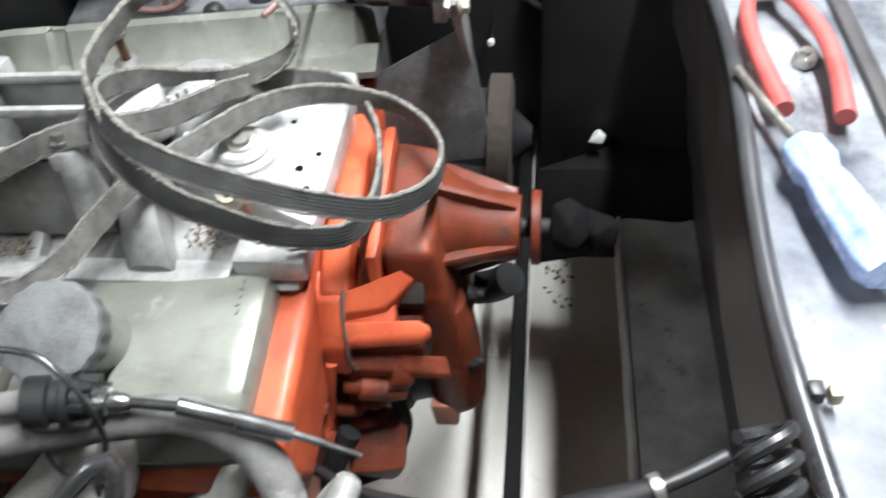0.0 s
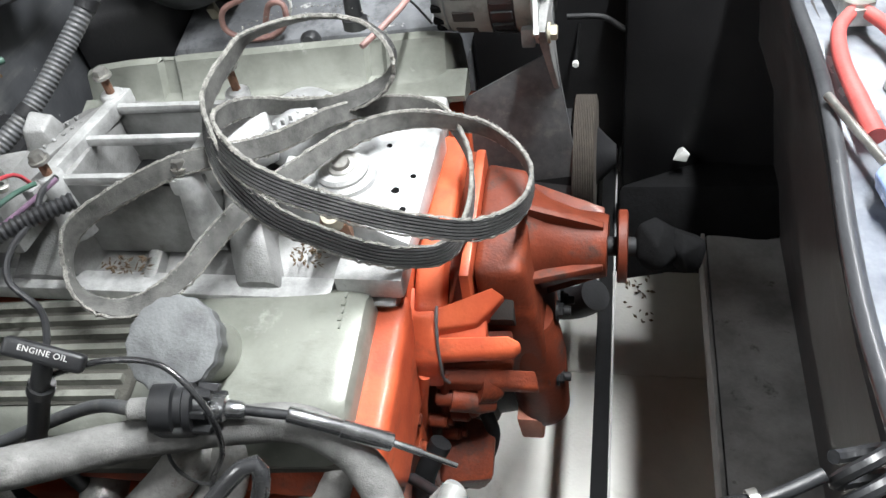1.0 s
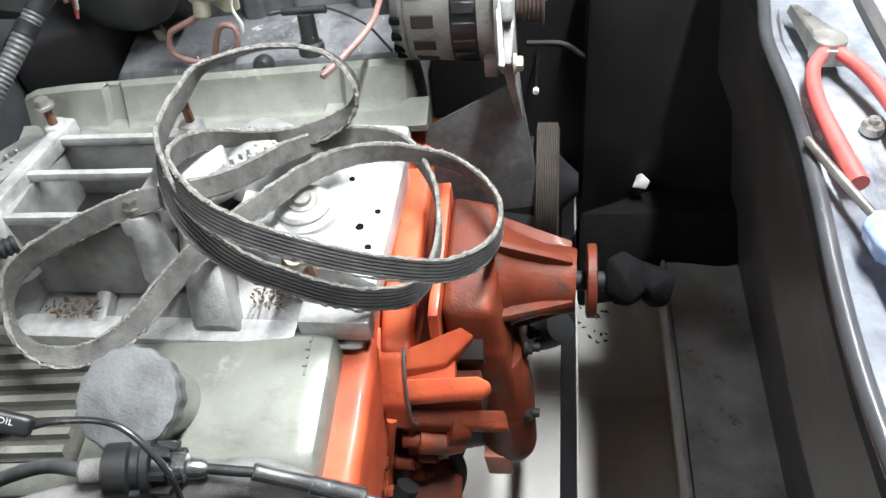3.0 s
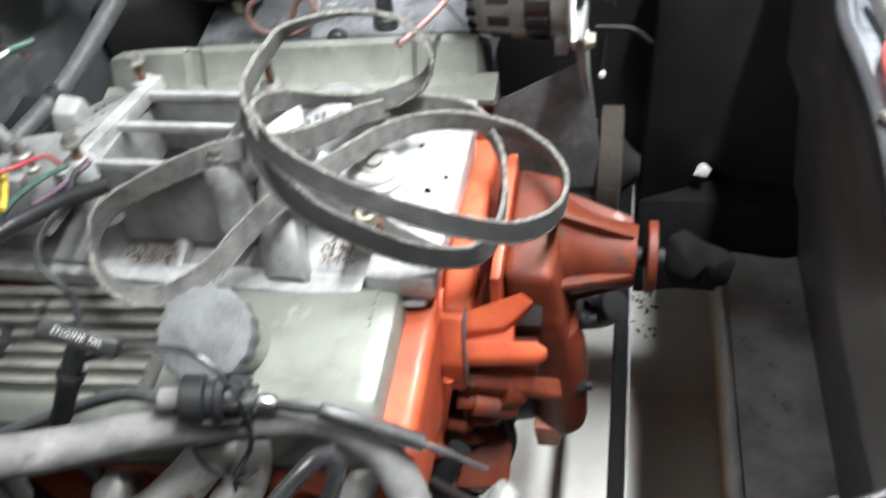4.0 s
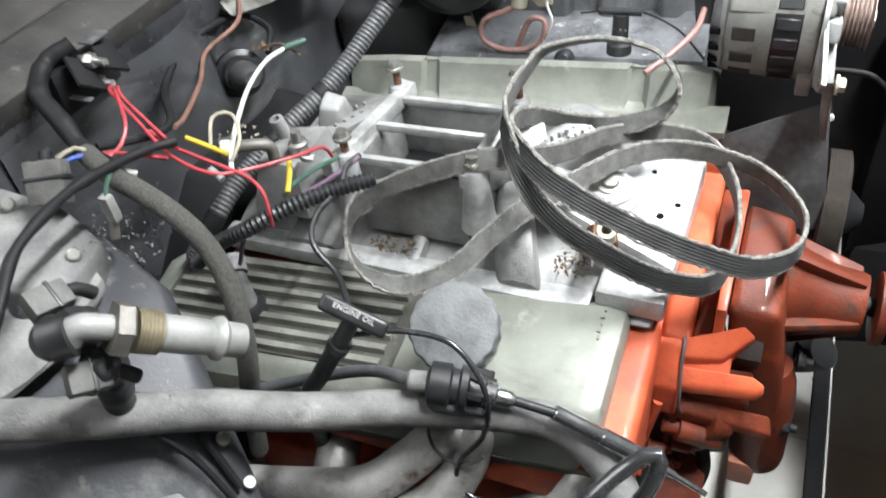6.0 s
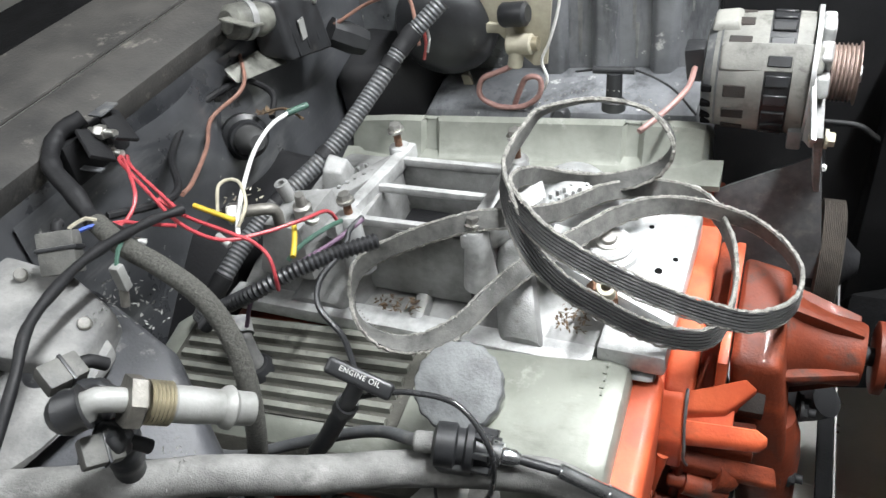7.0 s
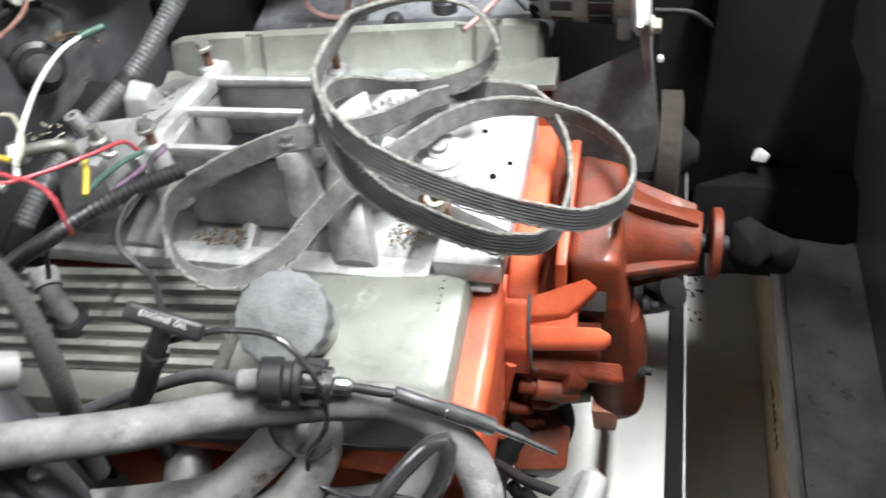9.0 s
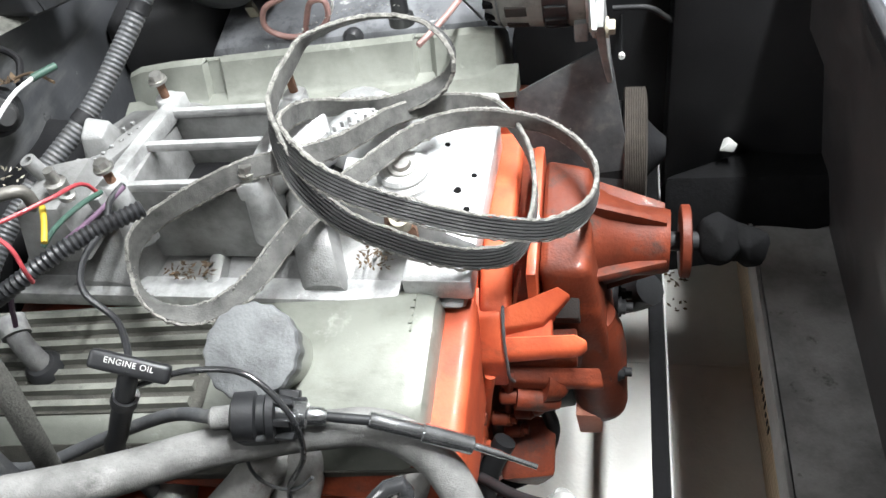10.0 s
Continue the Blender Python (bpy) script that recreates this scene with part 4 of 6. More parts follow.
solo("leaf_litter", leaf_bits(-0.262, 0.645, 0.757, 0.016, 0.014, 70, 0.0030, 0.018), LEAF, "dry leaf crumbs caught beside the manifold neck", "leaf litter", kind="stuff")
solo("leaf_litter", leaf_bits(0.075, 1.29, 0.0, 0.03, 0.10, 30, 0.007, 0.006), LEAF, "dry leaf bits on the concrete floor", "leaf litter", kind="stuff")

# serpentine belt thrown over the manifold
BELT = [(-0.338, 0.756, 0.915, -0.6), (-0.325, 0.791, 0.920, -1.3), (-0.280, 0.829, 0.915, -1.5), (-0.227, 0.833, 0.905, -1.5), (-0.197, 0.817, 0.880, -1.3), (-0.209, 0.807, 0.850, -0.9), (-0.260, 0.793, 0.835, -0.7),
        (-0.319, 0.779, 0.845, -0.2), (-0.338, 0.727, 0.875, 0.5), (-0.329, 0.670, 0.895, 0.9), (-0.290, 0.624, 0.895, 0.9), (-0.248, 0.604, 0.885, 0.9), (-0.199, 0.607, 0.860, 0.9), (-0.141, 0.620, 0.830, 0.9),
        (-0.093, 0.649, 0.800, 0.7), (-0.060, 0.692, 0.790, 0.2), (-0.061, 0.751, 0.790, -0.1), (-0.106, 0.795, 0.800, -0.1), (-0.176, 0.795, 0.815, 0.1), (-0.230, 0.767, 0.820, 0.7), (-0.273, 0.695, 0.830, 1.4),
        (-0.315, 0.638, 0.825, 1.4), (-0.356, 0.580, 0.800, 1.0), (-0.396, 0.556, 0.785, 0.1), (-0.439, 0.555, 0.785, -0.2), (-0.481, 0.586, 0.790, -0.1), (-0.483, 0.620, 0.815, 0.1), (-0.436, 0.642, 0.840, 0.3),
        (-0.366, 0.650, 0.870, 0.7), (-0.329, 0.662, 0.872, 0.8), (-0.294, 0.703, 0.855, 0.8), (-0.257, 0.779, 0.832, 0.7), (-0.210, 0.821, 0.815, 0.4), (-0.160, 0.820, 0.805, 0.2), (-0.124, 0.773, 0.785, 0.1),
        (-0.115, 0.702, 0.772, 0.3), (-0.130, 0.650, 0.770, 0.8), (-0.174, 0.621, 0.790, 0.8), (-0.225, 0.611, 0.820, 0.8), (-0.273, 0.613, 0.850, 0.85), (-0.309, 0.632, 0.885, 0.9), (-0.341, 0.690, 0.905, 0.5)]


def closed_spline(points, n=14):
    p = [Vector(q) for q in points]
    out = []
    for i in range(len(p)):
        a, b, c, d = (p[(i + k - 1) % len(p)] for k in range(4))
        for k in range(n):
            t = k / n
            out.append(0.5 * (2 * b + (c - a) * t + (2 * a - 5 * b + 4 * c - d) * t * t + (3 * b - a - 3 * c + d) * t ** 3))
    return out


def ribbon(points, section, wobble=0.0):
    """Sweep a flat section of (across, out) round a closed line whose fourth value tilts it away."""
    line = closed_spline([p[:3] for p in points])
    tilt = [v.x for v in closed_spline([(p[3], 0, 0) for p in points])]
    turns = {23: 60, 24: 120, 5: 120, 6: 60}
    roll = [v.x for v in closed_spline([(turns.get(k, 180 if k > 24 or k < 5 else 0), 0, 0) for k in range(len(points))])]
    bm = bmesh.new()
    rings = []
    for i, c in enumerate(line):
        t = (line[(i + 1) % len(line)] - line[i - 1]).normalized()
        w = Vector((0, tilt[i], 1))
        w = (w - t * w.dot(t)).normalized()
        n = t.cross(w)
        c0, s0 = math.cos(radians(roll[i])), math.sin(radians(roll[i]))
        w, n = w * c0 + n * s0, n * c0 - w * s0
        if wobble:
            c = c + w * wobble * noise.noise(c * 330) + n * wobble * 0.6 * noise.noise(c * 270 + Vector((5, 5, 5)))
        rings.append([bm.verts.new(c + w * a + n * o) for a, o in section])
    m = len(section)
    for i in range(len(rings)):
        p, q = rings[i], rings[(i + 1) % len(rings)]
        for j in range(m):
            bm.faces.new((p[j], p[(j + 1) % m], q[(j + 1) % m], q[j]))
    return bm


half = 0.0086
section = [(-half, -0.0022), (half, -0.0022)]
for k in range(6):
    a = half - 2 * half * k / 6
    section += [(a - 0.0003, 0.0022), (a - 0.0021, 0.0022), (a - 0.0026, 0.0003)]
belt = thing("serpentine_belt", "worn black ribbed serpentine belt with frayed edges draped over the engine", "belt", (-0.28, 0.70, 0.82))
part("belt_band", ribbon(BELT, section), RUBBER, belt)
part("dusty_back", ribbon(BELT, [(-half, -0.0027), (half, -0.0027), (half, -0.0021), (-half, -0.0021)]), DUSTBELT, belt, "dusty grey smooth back")
for e in (1, -1):
    part("frayed_edge", ribbon(BELT, [(e * half, -0.0024), (e * (half + 0.0022), -0.0016), (e * (half + 0.0020), 0.0014), (e * half, 0.0023)], 0.0019), FRAY, belt, "frayed pale cords along the edge")
line = closed_spline([p[:3] for p in BELT], 10)
tufts = []
for i in range(0, len(line), 1):
    if rng.random() < 0.8:
        c = line[i] + Vector((rng.uniform(-0.001, 0.001), 0.004, 0.0088))
        tufts.append(rod(c, c + Vector((rng.uniform(-0.0025, 0.0025), rng.uniform(-0.001, 0.0015), rng.uniform(0.0003, 0.0014))), 0.0006, 5))
tagged(part("loose_threads", merged(*tufts), FRAY, belt), kind="stuff")

# ---- things in front of and round the engine ----
alt = thing("alternator", "dusty grey alternator with a rusty ribbed pulley", "alternator", (-0.11, 1.01, 0.86))
ac, az, ar = 1.012, 0.866, 0.070
rear_half = part("rear_housing", lathe((-0.189, ac, az), (-0.120, ac, az), [(0, ar * 0.55), (0.04, ar * 0.80), (0.22, ar * 0.95), (1, ar)], 40), ALT_DUST, alt)
stator = part("stator_ring", lathe((-0.120, ac, az), (-0.091, ac, az), [(0, ar * 0.985), (1, ar * 0.985)], 40), BLACK, alt, "dark laminated stator ring")
part("front_housing", lathe((-0.091, ac, az), (-0.066, ac, az), [(0, ar * 1.01), (0.7, ar * 1.0), (0.85, ar * 0.9), (1, ar * 0.6)], 40), ALT_DUST, alt)
for k in range(20):
    a = 2 * math.pi * k / 20
    c, s = math.cos(a), math.sin(a)
    part("stator_bolt_rib", box((-0.118, -0.0062, ar * 0.96), (-0.093, 0.0062, ar * 1.02), 0.001, 1, pose(0, ac, az, math.degrees(a))), BLACK, stator)
# black blocks stand for the shade inside open vent windows
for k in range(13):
    part("vent_slot", box((-0.162, -0.0075, ar * 0.88), (-0.137, 0.0075, ar * 0.990), 0.001, 1, pose(0, ac, az, k * 26 + 84)), OILY_SHADE, rear_half)
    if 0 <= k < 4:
        part("shield_slot", box((-0.186, -0.004, ar * 0.80), (-0.174, 0.004, ar * 0.955), 0.001, 1, pose(0, ac, az, k * 18 + 84)), BLACK_SHADE, rear_half)
part("heat_shield", lathe((-0.187, ac, az), (-0.169, ac, az), [(0, ar * 0.60), (0.1, ar * 0.86), (1, ar * 0.968)], 40), LOOM, alt, "dark grey rear heat shield")
part("cast_lug", hull([(-0.184, 0.985, 0.925), (-0.150, 0.985, 0.928), (-0.184, 1.03, 0.930), (-0.150, 1.03, 0.934), (-0.180, 0.99, 0.935), (-0.156, 0.99, 0.938), (-0.180, 1.025, 0.936), (-0.156, 1.025, 0.939)], 0.004), ALT_DUST, alt)
part("through_bolt_boss", hull([(-0.17, 0.948, 0.895), (-0.06, 0.948, 0.897), (-0.17, 0.968, 0.925), (-0.06, 0.968, 0.927), (-0.17, 0.975, 0.885), (-0.06, 0.975, 0.887)], 0.006, 3), ALT_DUST, alt)
part("mount_foot", box((-0.086, 0.945, 0.802), (-0.070, 0.975, 0.826), 0.003), ALU, alt)
part("output_boot", merged(hull([(-0.205, 0.965, 0.87), (-0.185, 0.965, 0.87), (-0.205, 0.99, 0.87), (-0.185, 0.99, 0.87), (-0.210, 0.96, 0.912), (-0.186, 0.962, 0.915), (-0.21, 0.99, 0.915), (-0.186, 0.99, 0.915)], 0.005)), BLACK, alt)
part("front_ear", merged(lathe((-0.072, ac, az), (-0.067, ac, az), [(0, 0.078), (1, 0.078)], 40, 10, 0.03), hull([(-0.064, 0.875, 0.86), (-0.058, 0.875, 0.86), (-0.064, 0.90, 0.835), (-0.058, 0.90, 0.835), (-0.072, 0.96, 0.90), (-0.067, 0.96, 0.90), (-0.072, 0.98, 0.80), (-0.067, 0.98, 0.80)], 0.002)), ALU_BRIGHT, alt)
for k in range(11):
    part("fan_blade", box((-0.0665, -0.0125, 0.030), (-0.052, 0.0125, 0.071), 0.005, 3, pose(0, ac, az, k * 32.7 + 75)), ALU_BRIGHT, alt)
rib = [(0, 0.024), (0.06, 0.034)]
for k in range(6):
    rib += [(0.10 + 0.14 * k, 0.0335), (0.10 + 0.14 * k + 0.05, 0.0305), (0.10 + 0.14 * k + 0.09, 0.0305), (0.10 + 0.14 * k + 0.13, 0.0335)]
rib += [(0.97, 0.0365), (1, 0.0365)]
alt_pulley = part("pulley", lathe((-0.053, ac, az + 0.004), (-0.021, ac, az + 0.004), rib, 40), PULLEY, alt, "rusty ribbed pulley")
part("shaft_nut", hexagon((-0.024, ac, az + 0.004), (-0.017, ac, az + 0.004), 0.011), STEEL, alt_pulley)
solo("alternator_bolt", merged(bolt((-0.049, 0.889, 0.854), (1, 0, 0), 0.008, 0.009), rod((-0.066, 0.889, 0.854), (-0.045, 0.889, 0.854), 0.004)), TAN, "pale hexagon bolt through the alternator ear", "bolt")
solo("alternator_wire", tube([(-0.196, 0.965, 0.89), (-0.198, 0.915, 0.888), (-0.216, 0.874, 0.880), (-0.237, 0.842, 0.872)], 0.0034, 8), PIPE_PINK, "short faded red wire hanging from the alternator", "wire")
solo("alternator_lead", tube([(-0.19, 0.96, 0.83), (-0.23, 1.0, 0.845), (-0.29, 1.03, 0.85), (-0.36, 1.05, 0.83)], 0.0015, 6), BLACK, "thin black lead behind the alternator", "wire")
brk = thing("alternator_bracket", "dark grey sheet steel bracket under the alternator", "bracket", (-0.09, 0.93, 0.7))
part("plate", hull([(-0.158, 0.925, 0.748), (-0.047, 0.925, 0.812), (-0.012, 0.90, 0.58), (-0.155, 0.90, 0.60), (-0.158, 0.931, 0.746), (-0.047, 0.931, 0.81), (-0.012, 0.906, 0.58), (-0.155, 0.906, 0.60)], 0.001), LOOM, brk)
part("edge_strap", hull([(-0.062, 0.88, 0.86), (-0.052, 0.88, 0.86), (-0.056, 0.915, 0.80), (-0.046, 0.915, 0.80), (-0.046, 0.93, 0.74), (-0.040, 0.93, 0.74), (-0.062, 0.955, 0.86), (-0.052, 0.955, 0.86)], 0.002), ALU, brk)
rib2 = [(0, 0.070)] + [(0.08 + 0.84 * k / 24, 0.078 - 0.002 * (k % 2)) for k in range(25)] + [(1, 0.070)]
pul = thing("accessory_pulley", "dusty brown ribbed accessory pulley in the dark", "pulley", (-0.012, 0.965, 0.632))
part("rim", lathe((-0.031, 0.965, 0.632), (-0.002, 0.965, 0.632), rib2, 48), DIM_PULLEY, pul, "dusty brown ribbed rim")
part("hub", lathe((-0.004, 0.965, 0.632), (0.022, 0.965, 0.632), [(0, 0.04), (0.5, 0.026), (1, 0.014)], 24), SOOT_SHADE, pul)
part("body", lathe((-0.16, 0.965, 0.632), (-0.03, 0.965, 0.632), [(0, 0.06), (1, 0.06)], 28), SOOT_SHADE, pul)
# the hub's black is taken darker for the shade ahead of the pump
hubt = thing("fan_hub", "black fan hub ahead of the water pump, darkened for shade", "fan hub", (0.08, 0.745, 0.69))
crumple_rng = random.Random(8)
for centre, size, n in (((0.064, 0.746, 0.688), (0.026, 0.033, 0.033), 44), ((0.092, 0.752, 0.682), (0.026, 0.034, 0.032), 44)):
    pts = []
    for _ in range(n):
        d = Vector([crumple_rng.gauss(0, 1) for _ in range(3)]).normalized() * crumple_rng.uniform(0.82, 1.0)
        pts.append([centre[k] + d[k] * size[k] for k in range(3)])
    part("clutch_half", hull(pts, 0.005, 3), BLACK_SHADE, hubt)
hs = (((-0.045, 1.10, 0.754), (0.0, 1.10, 0.752), (0.025, 1.10, 0.736), (0.069, 1.10, 0.708), (0.09, 1.10, 0.69)),)
for p in hs:
    solo("front_hose", tube(p, 0.004, 10), SOOT_SHADE, "dim black hose in the dark front corner", "hose")
crumple = thing("lower_hose", "black lower radiator hose end under the water pump", "hose", (-0.03, 0.80, 0.52))
part("hose_bend", tube([(-0.075, 0.80, 0.545), (-0.045, 0.805, 0.525), (-0.018, 0.80, 0.535), (0.002, 0.79, 0.56)], 0.020, 16), SOOT_SHADE, crumple)

# timing-side hoses hanging under the near front corner
for pts, r in ((((-0.150, 0.575, 0.56), (-0.170, 0.555, 0.52), (-0.178, 0.545, 0.45), (-0.17, 0.55, 0.36)), 0.012),
               (((-0.112, 0.625, 0.555), (-0.106, 0.622, 0.50), (-0.128, 0.600, 0.452), (-0.165, 0.585, 0.44)), 0.008),
               (((-0.165, 0.570, 0.45), (-0.140, 0.555, 0.42), (-0.125, 0.54, 0.38), (-0.12, 0.53, 0.30)), 0.008),
               (((-0.150, 0.565, 0.45), (-0.125, 0.55, 0.42), (-0.105, 0.53, 0.37), (-0.10, 0.52, 0.30)), 0.008)):
    solo("coolant_hose", tube(pts, r, 12), SOOT_SHADE, "black rubber hose hanging below the timing cover", "hose")
solo("ground_cable", tube([(-0.165, 0.515, 0.59), (-0.117, 0.481, 0.620), (-0.054, 0.461, 0.640), (0.002, 0.444, 0.660), (0.036, 0.422, 0.680), (0.07, 0.40, 0.70), (0.13, 0.37, 0.72)], 0.0055, 10), BLACK, "black cable running to the nose", "cable")

# exhaust headers
hdr = thing("exhaust_header", "dusty grey tubular exhaust header", "exhaust", (-0.35, 0.43, 0.62))
part("tube", tube([(-0.325, 0.485, 0.665), (-0.336, 0.460, 0.695), (-0.362, 0.437, 0.675), (-0.399, 0.411, 0.652), (-0.455, 0.398, 0.640), (-0.549, 0.385, 0.620), (-0.64, 0.39, 0.58)], 0.0205, 20, 0.008), HEADER, hdr)
part("tube", tube([(-0.300, 0.50, 0.665), (-0.308, 0.478, 0.690), (-0.316, 0.452, 0.662), (-0.340, 0.413, 0.638), (-0.399, 0.393, 0.620), (-0.500, 0.372, 0.600), (-0.62, 0.36, 0.57)], 0.0215, 20, 0.008), HEADER, hdr)
part("tube", tube([(-0.190, 0.50, 0.655), (-0.205, 0.478, 0.665), (-0.229, 0.455, 0.632), (-0.286, 0.442, 0.602), (-0.376, 0.440, 0.580), (-0.46, 0.43, 0.56)], 0.0205, 20, 0.008), HEADER, hdr)
part("tube", tube([(-0.47, 0.50, 0.62), (-0.462, 0.44, 0.60), (-0.458, 0.413, 0.545), (-0.465, 0.374, 0.50), (-0.48, 0.36, 0.42)], 0.0225, 20, 0.008), HEADER, hdr)
part("port_flange", box((-0.66, 0.488, 0.618), (-0.185, 0.498, 0.662), 0.003), HEADER, hdr)
for k in range(7):
    part("flange_bolt", bolt((-0.21 - 0.065 * k, 0.487, 0.640), (0, -1, 0.1), 0.006), STEEL, hdr)
big = thing("heater_hose", "long pale dusty rubber hose lying over the header", "hose", (-0.4, 0.42, 0.73))
part("hose", tube([(-0.74, 0.185, 0.885), (-0.611, 0.250, 0.875), (-0.533, 0.298, 0.852), (-0.480, 0.343, 0.825), (-0.418, 0.388, 0.790), (-0.355, 0.438, 0.757), (-0.271, 0.467, 0.745), (-0.225, 0.476, 0.735), (-0.184, 0.466, 0.710), (-0.157, 0.438, 0.680), (-0.156, 0.411, 0.640), (-0.178, 0.396, 0.590), (-0.20, 0.39, 0.52)], 0.0165, 20, 0.007, rough=0.03), HOSE, big)

# chassis under the header
solo("frame_rail", merged(box((-0.95, 0.24, 0.30), (-0.20, 0.36, 0.42), 0.012)), SOOT_SHADE, "grimy black chassis rail", "frame")
stb = thing("steering_box", "grey dirty cast steering box", "steering box", (-0.38, 0.39, 0.48))
part("housing", hull([(-0.45, 0.355, 0.44), (-0.30, 0.355, 0.44), (-0.46, 0.43, 0.45), (-0.28, 0.44, 0.45), (-0.43, 0.37, 0.53), (-0.33, 0.37, 0.525), (-0.42, 0.42, 0.53), (-0.34, 0.42, 0.525)], 0.012, 3), HEADER, stb)
part("top_cap", lathe((-0.40, 0.395, 0.525), (-0.40, 0.39, 0.548), [(0, 0.03), (0.6, 0.028), (1, 0.018)], 24, 6, 0.06), HEADER, stb)
part("adjuster", merged(rod((-0.36, 0.40, 0.52), (-0.36, 0.398, 0.545), 0.006), hexagon((-0.36, 0.40, 0.525), (-0.36, 0.398, 0.535), 0.011)), STEEL, stb)
solo("motor_mount", hull([(-0.30, 0.38, 0.40), (-0.22, 0.38, 0.40), (-0.30, 0.50, 0.48), (-0.22, 0.50, 0.48), (-0.30, 0.38, 0.36), (-0.22, 0.50, 0.36), (-0.30, 0.50, 0.36), (-0.22, 0.38, 0.36)], 0.006), SOOT_SHADE, "black engine mount under the cylinder head", "engine mount")

# dipstick
dip = thing("oil_dipstick", "black T-handled oil dipstick with white lettering", "dipstick", (-0.39, 0.444, 0.85))
h0, h1 = Vector((-0.418, 0.443, 0.870)), Vector((-0.361, 0.446, 0.845))
dx = (h1 - h0).normalized()
fn = Vector((0.15, -0.62, 0.77))
fn = (fn - dx * fn.dot(dx)).normalized()
up = fn.cross(dx).normalized()
hm = Matrix((( *[dx[i] for i in range(0, 1)], up[0], fn[0], 0), (dx[1], up[1], fn[1], 0), (dx[2], up[2], fn[2], 0), (0, 0, 0, 1)))
hm.translation = (h0 + h1) / 2
dip_handle = part("handle", box((-0.0300, -0.0074, -0.0060), (0.0300, 0.0074, 0.0060), 0.0040, 3, hm), BLACK, dip)
part("stem", tube([(h0 + h1) / 2, (-0.399, 0.438, 0.838), (-0.421, 0.437, 0.800)], 0.0075, 12), BLACK, dip)
part("collar", lathe((-0.404, 0.438, 0.828), (-0.409, 0.437, 0.820), [(0, 0.0105), (1, 0.0105)], 18), BLACK, dip)
part("tube", tube([(-0.411, 0.437, 0.817), (-0.435, 0.437, 0.775), (-0.459, 0.44, 0.73), (-0.48, 0.46, 0.62)], 0.0085, 12), BLACK, dip)
fc = bpy.data.curves.new("lettering", "FONT")
fc.body, fc.size, fc.extrude, fc.align_x, fc.align_y = "ENGINE OIL", 0.0062, 0.0002, "CENTER", "CENTER"
fc.space_character = 1.12
fo = bpy.data.objects.new("lettering_source", fc)
scene.collection.objects.link(fo)
fm = bpy.data.meshes.new_from_object(fo.evaluated_get(bpy.context.evaluated_depsgraph_get()))
bpy.data.objects.remove(fo)
fb = bmesh.new()
fb.from_mesh(fm)
bpy.data.meshes.remove(fm)
bmesh.ops.transform(fb, matrix=hm @ Matrix.Translation((0, 0.0016, 0.0062)), verts=fb.verts)
part("lettering", fb, LETTER_GLINT, dip_handle, "white lettering", smooth=False)

# plug boot and adjustable rod
boot = thing("plug_connector", "black plastic connector with a silver pull rod", "connector", (-0.3, 0.46, 0.78))
part("body", lathe((-0.336, 0.450, 0.785), (-0.290, 0.461, 0.776), [(0, 0.012), (0.06, 0.0195), (0.40, 0.0200), (0.44, 0.0165), (0.56, 0.0165), (0.60, 0.0205), (0.72, 0.0205), (0.76, 0.0165), (1, 0.0150)], 32), BLACK, boot)
for k in range(7):
    part("latch_rib", box((-0.004, -0.0028, 0.014), (0.014, 0.0028, 0.0205), 0.0008, 1, pose(-0.297, 0.459, 0.777, k * 51)), BLACK, boot)
part("latch", hull([(-0.330, 0.432, 0.776), (-0.300, 0.438, 0.772), (-0.330, 0.438, 0.760), (-0.300, 0.444, 0.757), (-0.325, 0.446, 0.79), (-0.302, 0.45, 0.784)], 0.003), LOOM, boot)
part("rear_collar", rod((-0.352, 0.446, 0.787), (-0.334, 0.4505, 0.785), 0.0095, 18, chamfer=0.002), HOSE, boot)
part("ferrule", lathe((-0.291, 0.461, 0.776), (-0.262, 0.463, 0.7715), [(0, 0.011), (0.45, 0.011), (0.5, 0.008), (0.85, 0.0075), (1, 0.005)], 20), CHROME, boot)
part("thin_rod", rod((-0.265, 0.463, 0.772), (-0.224, 0.465, 0.766), 0.0042, 12), BLACK, boot)
part("sleeve", merged(rod((-0.229, 0.465, 0.768), (-0.188, 0.469, 0.7455), 0.0068, 20, chamfer=0.001), rod((-0.190, 0.469, 0.7465), (-0.151, 0.472, 0.725), 0.0080, 20, chamfer=0.001)), CHROME, boot, "satin silver sleeve")
part("tip", merged(rod((-0.153, 0.472, 0.726), (-0.128, 0.472, 0.713), 0.0034, 12), rod((-0.130, 0.472, 0.714), (-0.100, 0.471, 0.6985), 0.0026, 10)), CHROME, boot)
part("cable", tube([(-0.62, 0.44, 0.69), (-0.558, 0.437, 0.700), (-0.488, 0.457, 0.722), (-0.405, 0.462, 0.762), (-0.345, 0.448, 0.786)], 0.0058, 12), LOOM, boot)
part("tie_ring", tube([(-0.334, 0.452, 0.765), (-0.338, 0.440, 0.72), (-0.325, 0.438, 0.695), (-0.305, 0.440, 0.690), (-0.288, 0.444, 0.705)], 0.0016, 6), LOOM, boot)
